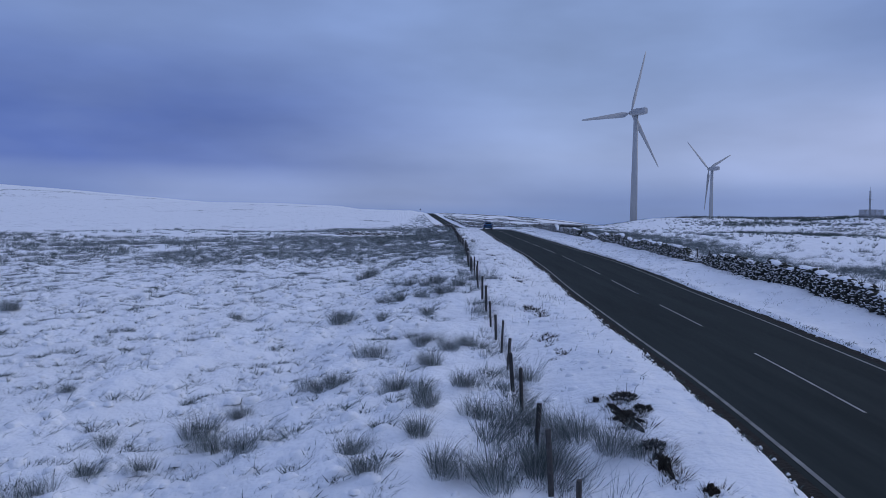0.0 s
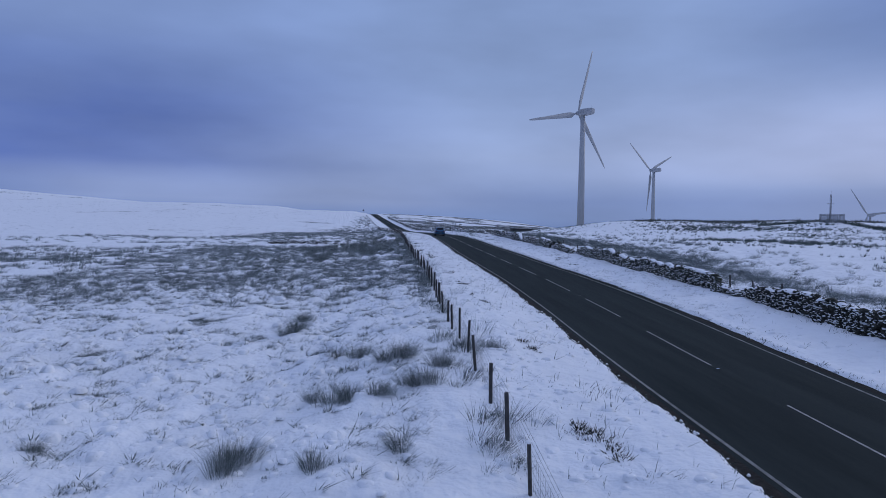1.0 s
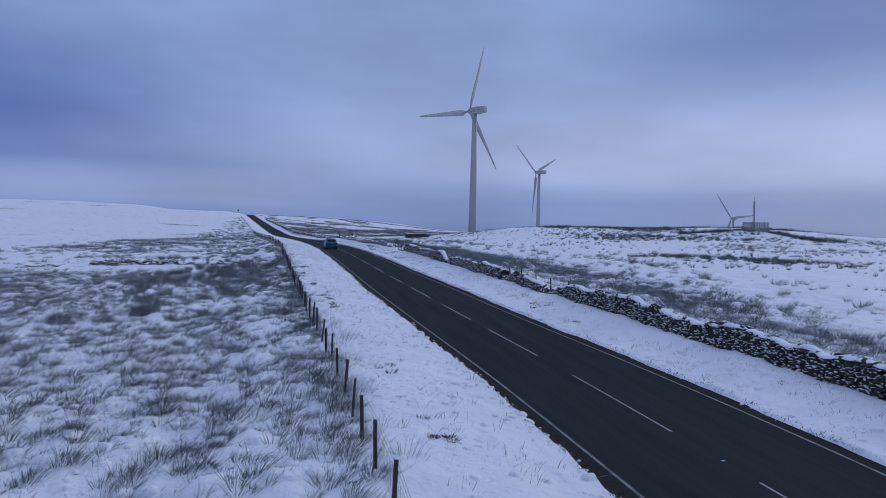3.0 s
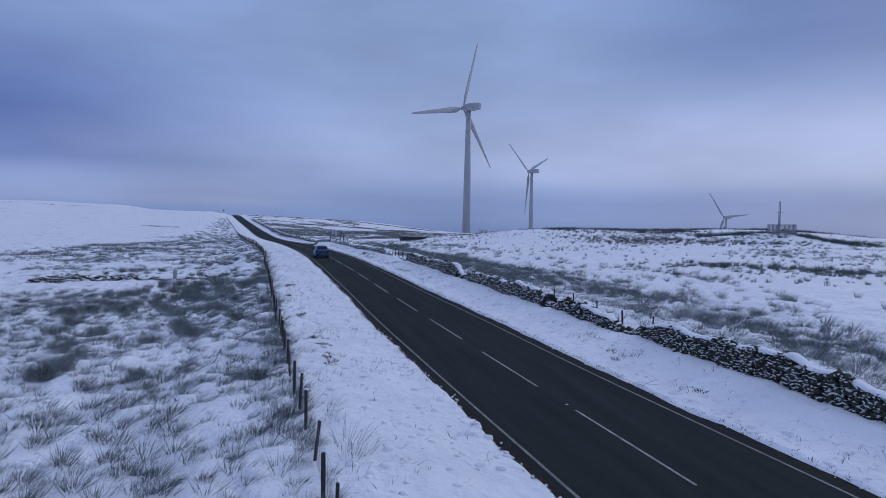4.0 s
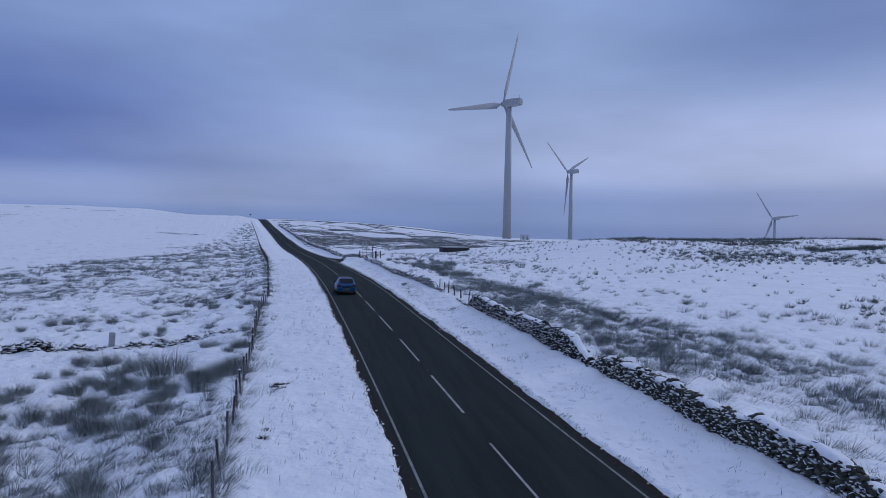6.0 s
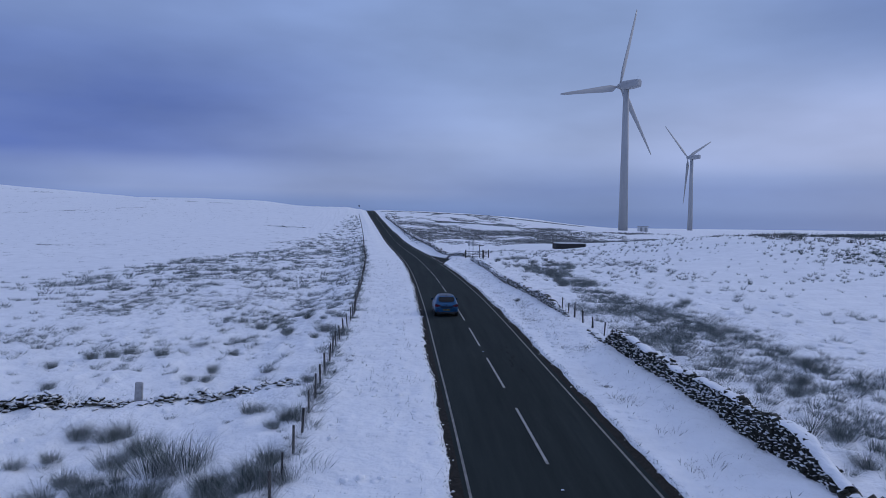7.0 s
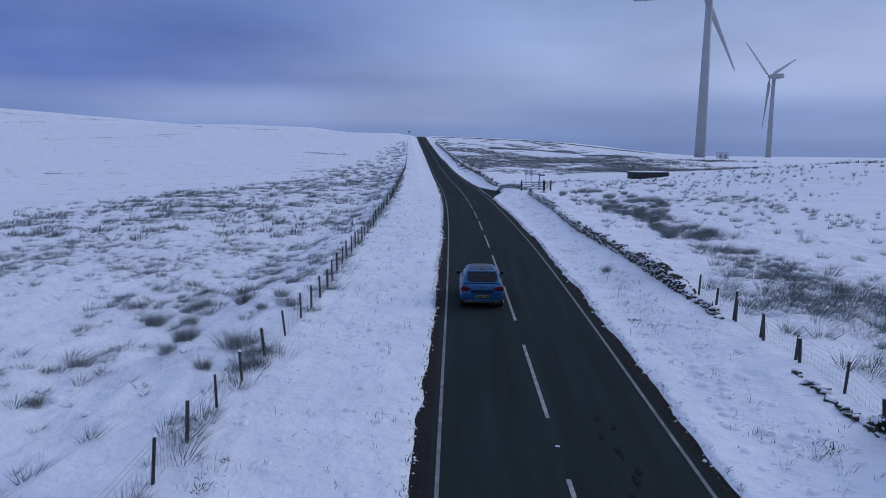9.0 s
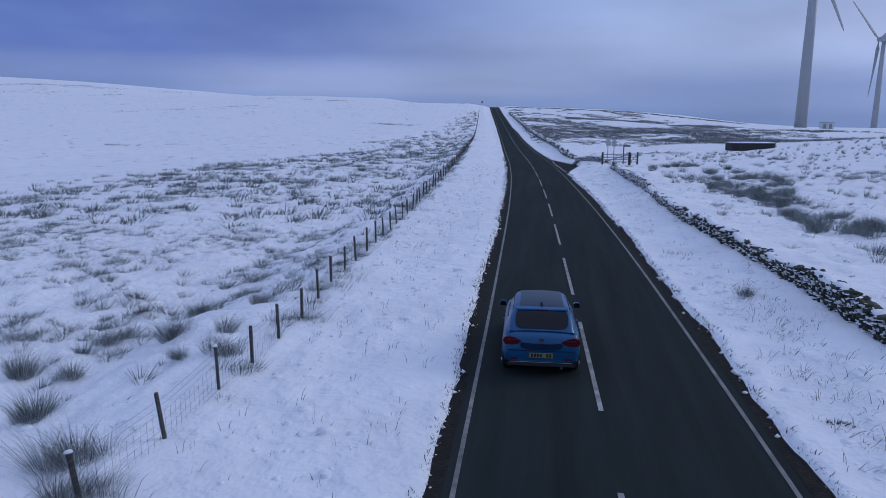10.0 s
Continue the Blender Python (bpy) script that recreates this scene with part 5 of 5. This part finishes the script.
def gate(x, y, length, turn, label):
    g = thing("gate", label, "gate", on_land(x, y, 0.0), "timber gates")
    g.rotation_euler = (0, 0, radians(turn))
    for px in (0, length):
        part("gate_post", box(0.16, 0.16, 1.5, (px, 0, -0.15), 0.015), WOOD, g)
    for z in (0.25, 0.5, 0.75, 1.02):
        part("rail", box(length - 0.2, 0.04, 0.075, (length / 2, 0, z), 0.008), RIMED, g)
    d = math.atan2(0.8, length - 0.4)
    part("brace", box(math.hypot(0.8, length - 0.4), 0.035, 0.08, (length / 2, 0.04, 0.62), 0.006, rot=Matrix.Rotation(-d, 4, "Y")), WOOD, g)
    part("snow_cap", box(length - 0.3, 0.05, 0.035, (length / 2, 0, 1.112), 0.012), SNOW, g)
    return g


gate(9.9, 199.0, 3.0, 15, "snow-topped timber field gate at the lane end")
gate(12.9, 199.9, 2.0, 60, "snow-topped timber field gate standing askew")
wall((lambda s: (6.9 + 0.72 * s, 206.4 - 0.9 * s), 0, 5.2), 0.8, "short drystone wall curving into the lane", seed=19, ruin=0.5, snowy=0.9)

# ---- far things ----
st = thing("storage_tank", "low black corrugated tank with snow on its rim", "tank", on_land(35.4, 238.2, -0.15))
st.rotation_euler = (0, 0, radians(10))
ribs = []
n = 96
for z, k in ((0, 1), (1.2, 1)):
    ring = []
    for i in range(n):
        a = i * math.tau / n
        r = k * (1 + 0.006 * (i % 2))
        ring.append((3.4 * r * math.copysign(abs(math.cos(a)) ** 0.35, math.cos(a)), 2.0 * r * math.copysign(abs(math.sin(a)) ** 0.35, math.sin(a)), z))
    ribs.append(ring)
part("shell", loft(ribs), TANK, st)
part("rim", loft([[(x * 1.012, y * 1.012, z) for x, y, _ in ribs[0]] for z in (1.14, 1.22)]), TANK, st)
part("snow_cap", loft([[(x * k, y * k, z) for x, y, _ in ribs[0]] for z, k in ((1.221, 0.97), (1.28, 0.95), (1.31, 0.85))]), SNOW, st)

WHITE = mat("white_cladding", (0.6, 0.61, 0.62), 0.5, var=0.08)
hut = thing("substation_hut", "small pale metal cabin beside the turbine", "hut", on_land(103.8, 398, -0.15))
part("walls", box(4.2, 2.6, 2.5, (0, 0, 0), 0.03), WHITE, hut)
part("roof", box(4.5, 2.9, 0.16, (0, 0, 2.504), 0.03), STEEL, hut)
for x in (-1.1, 0.9):
    part("door", box(1.0, 0.04, 1.9, (x, -1.325, 0.2), 0.01), STEEL, hut)
part("base", box(4.4, 2.8, 0.3, (0, 0, -0.15)), STEEL, hut)

pc = thing("palisade_compound", "grey palisade enclosure on the crest of the rise", "enclosure", on_land(93.8, 164.8, -0.2))
for side, (dx, dy) in enumerate(((1, 0), (1, 0), (0, 1), (0, 1))):
    for i in range(18):
        q = -1.8 + 3.6 * i / 17
        o = (-1.8, 1.8)[side % 2]
        at = (q, o, 0) if dx else (o, q, 0)
        part("pale", box(0.07, 0.03, 2.1, at) if dx else box(0.03, 0.07, 2.1, at), STEEL, pc)
    for z in (0.5, 1.75):
        o = (-1.77, 1.77)[side % 2]
        part("rail", box(3.6 if dx else 0.05, 0.05 if dx else 3.6, 0.06, (0, o, z) if dx else (o, 0, z)), STEEL, pc)
ms = thing("lattice_mast", "slim grey lattice mast behind the palisade", "mast", on_land(93.9, 165.6, -0.2))
for a in (0, 120, 240):
    part("leg", cyl(0.07, 0.05, 6.4, (0.16 * math.cos(radians(a)), 0.16 * math.sin(radians(a)), 0), 6), STEEL, ms)
for k in range(8):
    part("ring", cyl(0.2, 0.2, 0.05, (0, 0, 0.6 + 0.75 * k), 6), STEEL, ms)
part("crossarm", box(1.5, 0.07, 0.07, (0, 0, 4.3)), STEEL, ms)
part("antenna", cyl(0.03, 0.02, 1.0, (0, 0, 6.3), 6), STEEL, ms)

ws = thing("warning_sign", "small triangular sign on the brow of the hill", "sign", on_land(-34.3, 515, -0.2))
part("pole", cyl(0.06, 0.06, 2.6, seg=8), STEEL, ws)
part("panel", cyl(0.75, 0.75, 0.04, (0, 0, 2.0), 3, None, Matrix.Rotation(radians(90), 4, "X") @ Matrix.Rotation(radians(90), 4, "Z")), TANK, ws)


# ---- the car ----
BLUE = mat("blue_car_paint", (0.008, 0.088, 0.2), 0.3, spec=0.4, metal=0.1, var=0.06, scale=3)
GLASS = mat("dark_glass", (0.008, 0.009, 0.011), 0.12, var=0.1, spec=0.25)
BLACK = mat("black_plastic", (0.02, 0.02, 0.021), 0.6, var=0.2)
# the roof's own dark paint, also used for painted shade on the tail
ROOF = mat("dark_roof_and_shade_paint", (0.008, 0.025, 0.055), 0.35, spec=0.3, var=0.08)
RED = mat("red_lens", (0.10, 0.008, 0.014), 0.2, var=0.1)
CHROME = mat("chrome", (0.7, 0.7, 0.7), 0.15, metal=1.0, var=0.05)
YELLOW = mat("yellow_plate", (0.27, 0.22, 0.06), 0.5, var=0.05)
RUBBER = mat("rubber", (0.018, 0.018, 0.018), 0.85, var=0.2)


def build_car(loc, turn):
    c = thing("car", "blue three-door hatchback on the cleared road", "car", loc)
    c.rotation_euler = (0, 0, radians(turn))
    I = lambda v, xs, ys: float(np.interp(v, xs, ys))
    yk = (0.0, 0.05, 0.16, 0.4, 1.0, 2.0, 2.8, 3.3, 3.65, 3.9, 4.02)
    wk = (0.74, 0.80, 0.84, 0.868, 0.873, 0.873, 0.868, 0.85, 0.80, 0.68, 0.5)
    zk = (0.36, 0.30, 0.26, 0.22, 0.2, 0.2, 0.2, 0.21, 0.23, 0.28, 0.36)
    bk = (0.86, 0.93, 0.99, 1.01, 0.98, 0.94, 0.93, 0.88, 0.80, 0.70, 0.58)
    rings = []
    for y in sorted(set(yk) | {0.1, 0.25, 0.7, 1.5, 2.4, 3.05, 3.5, 3.8}):
        w, z0, zb = I(y, yk, wk), I(y, yk, zk), I(y, yk, bk)
        half = [(0.0, z0), (0.70, z0), (0.95, z0 + 0.07), (1.0, z0 + 0.25), (0.995, 0.5 * (z0 + zb) + 0.08), (0.96, zb - 0.10), (0.90, zb - 0.02), (0.70, zb + 0.015), (0.0, zb + 0.03)]
        rings.append([(w * x, y, z) for x, z in half] + [(-w * x, y, z) for x, z in half[-2:0:-1]])
    body = part("body", loft(rings), BLUE, c, smooth=True)
    # cabin
    yr = (0.12, 0.30, 0.50, 0.62, 1.0, 1.5, 1.9, 2.15, 2.5, 3.0)
    zr = (1.02, 1.22, 1.385, 1.435, 1.475, 1.482, 1.468, 1.42, 1.22, 0.93)
    wt = (0.68, 0.635, 0.605, 0.595, 0.58, 0.575, 0.57, 0.57, 0.62, 0.70)
    wb = (0.74, 0.78, 0.80, 0.81, 0.815, 0.815, 0.81, 0.80, 0.79, 0.76)
    rings = []
    for y, z, a, b in zip(yr, zr, wt, wb):
        zb = I(y, yk, bk) - 0.05
        half = [(b, zb), (a + (b - a) * 0.45, zb + (z - zb) * 0.6), (a + 0.02, z - 0.07 * (z - zb) / 0.5), (a * 0.86, z - 0.012), (a * 0.45, z + 0.006), (0, z + 0.01)]
        rings.append([(x, y, q) for x, q in half] + [(-x, y, q) for x, q in half[-2::-1]])
    part("cabin", loft(rings, closed=False, caps=False), BLUE, c, smooth=True)
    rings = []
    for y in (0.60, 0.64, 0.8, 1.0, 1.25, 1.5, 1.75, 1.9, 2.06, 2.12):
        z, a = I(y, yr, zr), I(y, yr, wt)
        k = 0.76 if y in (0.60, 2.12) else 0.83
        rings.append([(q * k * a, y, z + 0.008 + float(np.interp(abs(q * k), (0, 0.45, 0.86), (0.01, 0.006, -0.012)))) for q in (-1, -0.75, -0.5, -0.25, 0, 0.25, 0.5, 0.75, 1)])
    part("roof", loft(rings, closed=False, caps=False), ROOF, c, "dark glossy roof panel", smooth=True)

    def side_pt(y, s, out=0.012):
        z, a, b, zb = I(y, yr, zr), I(y, yr, wt), I(y, yr, wb), I(y, yk, bk) - 0.05
        x = b + (a + 0.02 - b) * s + out
        return x, y, zb + (z - 0.07 * (z - zb) / 0.5 - zb) * s

    for sg in (-1, 1):
        for nm, y0, y1 in (("rear_side_window", 0.78, 1.50), ("door_window", 1.56, 2.62)):
            bm = bmesh.new()
            rows = []
            for i in range(9):
                y = y0 + (y1 - y0) * i / 8
                lo = 0.24 + (0.3 * max(0, (1.1 - y) / 0.35) if nm == "rear_side_window" else 0)
                hi = 0.94 if y < 2.2 else 0.94 - 0.1 * (y - 2.2)
                rows.append([bm.verts.new((sg * side_pt(y, q)[0], *side_pt(y, q)[1:])) for q in (min(lo, hi - 0.08), 0.5 * (lo + hi), hi)])
            for a, b in zip(rows, rows[1:]):
                for j in range(2):
                    bm.faces.new((a[j], a[j + 1], b[j + 1], b[j]))
            part(nm, bm, GLASS, c, smooth=True)
        # sill, mirror, door line
        part("side_sill", box(0.05, 2.0, 0.09, (sg * 0.855, 2.0, 0.22), 0.015), BLACK, c)
        mir = part("mirror", box(0.17, 0.12, 0.13, (sg * 0.915, 2.42, 0.95), 0.035), BLUE, c)
        part("mirror_glass", box(0.14, 0.01, 0.10, (sg * 0.915, 2.353, 0.965), 0.004), GLASS, mir)
        part("door_handle", box(0.03, 0.17, 0.035, (sg * 0.872, 1.72, 0.80), 0.01), BLUE, c)
        lamp = loft([[(sg * x, y, z) for x, z in ((0.43, 0.815), (0.56, 0.88), (0.70, 0.915), (0.80, 0.905), (0.845, 0.82), (0.80, 0.735), (0.64, 0.725), (0.50, 0.75))] for y in (-0.012, 0.12)])
        tl = part("tail_light", lamp, RED, c)
        part("lamp_band", box(0.2, 0.012, 0.03, (sg * 0.64, -0.02, 0.835), 0.004), BLACK, tl)
        part("reflector", box(0.16, 0.015, 0.04, (sg * 0.6, -0.012, 0.40), 0.004), RED, c)
        part("headlight", box(0.32, 0.1, 0.13, (sg * 0.6, 3.78, 0.60), 0.03), GLASS, c)
        for y in (0.68, 3.22):
            wh = new("wheel")
            wh.parent = c
            wh.location = (sg * 0.76, y, 0.31)
            rot = Matrix.Rotation(radians(90), 4, "Y")
            tyre = loft([[(x, r * math.cos(a), r * math.sin(a)) for a in [i * math.tau / 28 for i in range(28)]] for x, r in ((-0.1, 0.2), (-0.1, 0.29), (-0.07, 0.315), (0.07, 0.315), (0.1, 0.29), (0.1, 0.2))])
            part("tyre", tyre, RUBBER, wh, smooth=True)
            rim = cyl(0.2, 0.2, 0.03, (sg * 0.085 - 0.015, 0, 0), 28, None, rot)
            part("rim", rim, STEEL, wh)
            for k in range(5):
                part("spoke", box(0.025, 0.05, 0.18, (0, 0, 0.02), 0.006, rot=None), CHROME, wh).matrix_basis = pose(sg * 0.108, 0, 0, 72 * k, 0, 0)
            arch = loft([[(sg * x, y + r * math.cos(a), 0.31 + r * math.sin(a)) for a in [i * math.pi / 16 for i in range(17)]] for x, r in ((0.80, 0.36), (0.882, 0.36), (0.882, 0.335), (0.80, 0.335))], closed=False, caps=False)
            part("wheel_arch", arch, BLACK, c)
    # rear screen
    bm = bmesh.new()
    rows = []
    for y, f in ((0.15, 0.60), (0.165, 0.75), (0.21, 0.87), (0.31, 0.92), (0.42, 0.92), (0.465, 0.86)):
        z, a = I(y, yr, zr), I(y, yr, wt)
        rows.append([bm.verts.new((q * f * a, y - 0.012, z + 0.016)) for q in (-1, -0.6, 0, 0.6, 1)])
    for a, b in zip(rows, rows[1:]):
        for j in range(4):
            bm.faces.new((a[j], a[j + 1], b[j + 1], b[j]))
    part("rear_window", bm, GLASS, c, smooth=True)
    bm = bmesh.new()
    rows = []
    for y in (2.22, 2.5, 2.75, 2.95):
        z, a = I(y, yr, zr), I(y, yr, wt)
        rows.append([bm.verts.new((q * 0.92 * a, y + 0.01, z + 0.016)) for q in (-1, -0.5, 0, 0.5, 1)])
    for a, b in zip(rows, rows[1:]):
        for j in range(4):
            bm.faces.new((a[j], a[j + 1], b[j + 1], b[j]))
    part("windscreen", bm, GLASS, c, smooth=True)
    part("spoiler", loft([[(x * k, y, z) for x in (-0.585, -0.3, 0, 0.3, 0.585)] + [(x * k, y, z - 0.022) for x in (0.585, 0.3, 0, -0.3, -0.585)] for y, z, k in ((0.47, 1.415, 0.95), (0.50, 1.43, 0.99), (0.60, 1.446, 1.0))]), BLUE, c)
    part("brake_light", box(0.3, 0.012, 0.02, (0, 0.468, 1.392)), RED, c)
    part("wiper", box(0.42, 0.015, 0.018, (0.1, 0.15, 1.045)), BLACK, c)
    part("antenna", loft([[(-w, y, z), (w, y, z), (w, y + l, z), (-w, y + l, z)] for w, y, l, z in ((0.03, 0.66, 0.15, 1.46), (0.02, 0.66, 0.10, 1.50), (0.006, 0.66, 0.03, 1.54))]), BLACK, c)
    # tailgate recess: a nearly flush panel, its shade put into the dark colour
    part("hatch_recess_shade", loft([[(x, y, z) for x, z in ((-0.44, 0.785), (-0.47, 0.72), (-0.42, 0.655), (-0.28, 0.625), (0.28, 0.625), (0.42, 0.655), (0.47, 0.72), (0.44, 0.785), (0.2, 0.765), (-0.2, 0.765))] for y in (-0.006, 0.05)]), ROOF, c, "tailgate recess with its shade painted in dark blue")
    plate = part("number_plate", box(0.52, 0.012, 0.11, (0, -0.026, 0.455), 0.004), YELLOW, c)
    for k in range(7):
        if k != 4:
            part("plate_bar", box(0.05, 0.006, 0.075, (-0.2 + 0.066 * k, -0.036, 0.4725)), BLACK, plate)
    part("badge", cyl(0.05, 0.05, 0.02, (0, 0.0, 0.845), 20, None, Matrix.Rotation(radians(90), 4, "X")), CHROME, c)
    part("bumper_lip", box(1.5, 0.05, 0.09, (0, 0.0, 0.25), 0.02), BLACK, c)
    part("chrome_strip", box(1.36, 0.02, 0.018, (0, -0.014, 0.335), 0.005), CHROME, c)
    # bumper crease: a thin dark strip stands for its line of shade
    part("bumper_crease_shade", box(1.46, 0.02, 0.012, (0, -0.008, 0.60), 0.004), ROOF, c)
    part("exhaust", cyl(0.03, 0.03, 0.1, (0.45, 0.06, 0.24), 12, None, Matrix.Rotation(radians(90), 4, "X")), CHROME, c)
    return c


CAR_Y = 136.0
build_car((float(road_x(CAR_Y)) - 1.16, CAR_Y, float(road_z(CAR_Y)) + 0.004), 2.0)

# ---- verge dirt, road studs ----
WET = mat("wet_asphalt", (0.017, 0.018, 0.018), 0.9, base2=(0.023, 0.025, 0.025), scale=4, spec=0.03)
rngs = random.Random(12)
for k in range(13):
    y = 119.6 + 0.5 * k + rngs.uniform(-0.2, 0.2)
    x = float(road_x(y)) + 1.28 + rngs.uniform(-0.3, 0.3)
    bm = bmesh.new()
    n, rx, ry = 14, rngs.uniform(0.04, 0.1), rngs.uniform(0.1, 0.3)
    ring = []
    for i in range(n):
        r = rngs.uniform(0.6, 1.1)
        px, py = x + rx * r * math.cos(i * math.tau / n), y + ry * r * math.sin(i * math.tau / n)
        ring.append(bm.verts.new((px, py, float(road_z(py)) + 0.012)))
    bm.faces.new(ring)
    part("wet_stain", bm, WET, road, "dark wet stain")

for side, a, b in ((-1, -1.0, -0.18), (1, 0.22, 1.3)):
    ob = ribbon("verge_strip", GRAVEL, a, b, -50, 540, -0.004 + 0.01, 1.0, side)
    tagged(ob, "dark muddy strip between the edge line and the snow", "road edge", kind="structure")
for k, y in enumerate([29.0 + 18.2 * i + 4.0 for i in range(14)]):
    st2 = part("road_stud", box(0.1, 0.09, 0.02, (float(road_x(y)), y, float(road_z(y)) + 0.002), 0.006), CHROME, road)

def crumbs(side, n, seed, span=(0, 215), out=0.10, wide=0.11, big=0.04):
    rng = np.random.RandomState(seed)
    y = span[0] + rng.rand(n) * (span[1] - span[0])
    u = side * (snow_edge(y, side) + out - np.abs(rng.randn(n)) * wide)
    x = road_x(y) + u
    r = 0.010 + (big - 0.01) * rng.rand(n) ** 3
    z = np.maximum(ground_z(x, y), road_z(y)) + 0.2 * r
    o = np.array([[1, 0, 0], [-1, 0, 0], [0, 1, 0], [0, -1, 0], [0, 0, 0.8], [0, 0, -0.8]])
    v = np.stack([x, y, z], 1)[:, None] + o[None] * r[:, None, None] * (0.7 + 0.6 * rng.rand(n, 6, 1))
    t = np.array([[0, 2, 4], [2, 1, 4], [1, 3, 4], [3, 0, 4], [2, 0, 5], [1, 2, 5], [3, 1, 5], [0, 3, 5]])
    f = (np.arange(n)[:, None, None] * 6 + t[None]).reshape(-1, 3)
    ob = new("snow_crumb", mesh_np("snow_crumb", v.reshape(-1, 3), f, SNOW))
    tagged(ob, "loose lumps of snow along the road edge", "snow", kind="stuff")


crumbs(-1, 1200, 3, out=0.13, wide=0.07, big=0.07)
crumbs(1, 900, 4, out=0.13, wide=0.07, big=0.07)

# ---- single stones of the wall passed nearest ----
for me, m, w in singles[:300]:
    ob = new("stone", me)
    ob.parent = w
    ob.matrix_basis = m
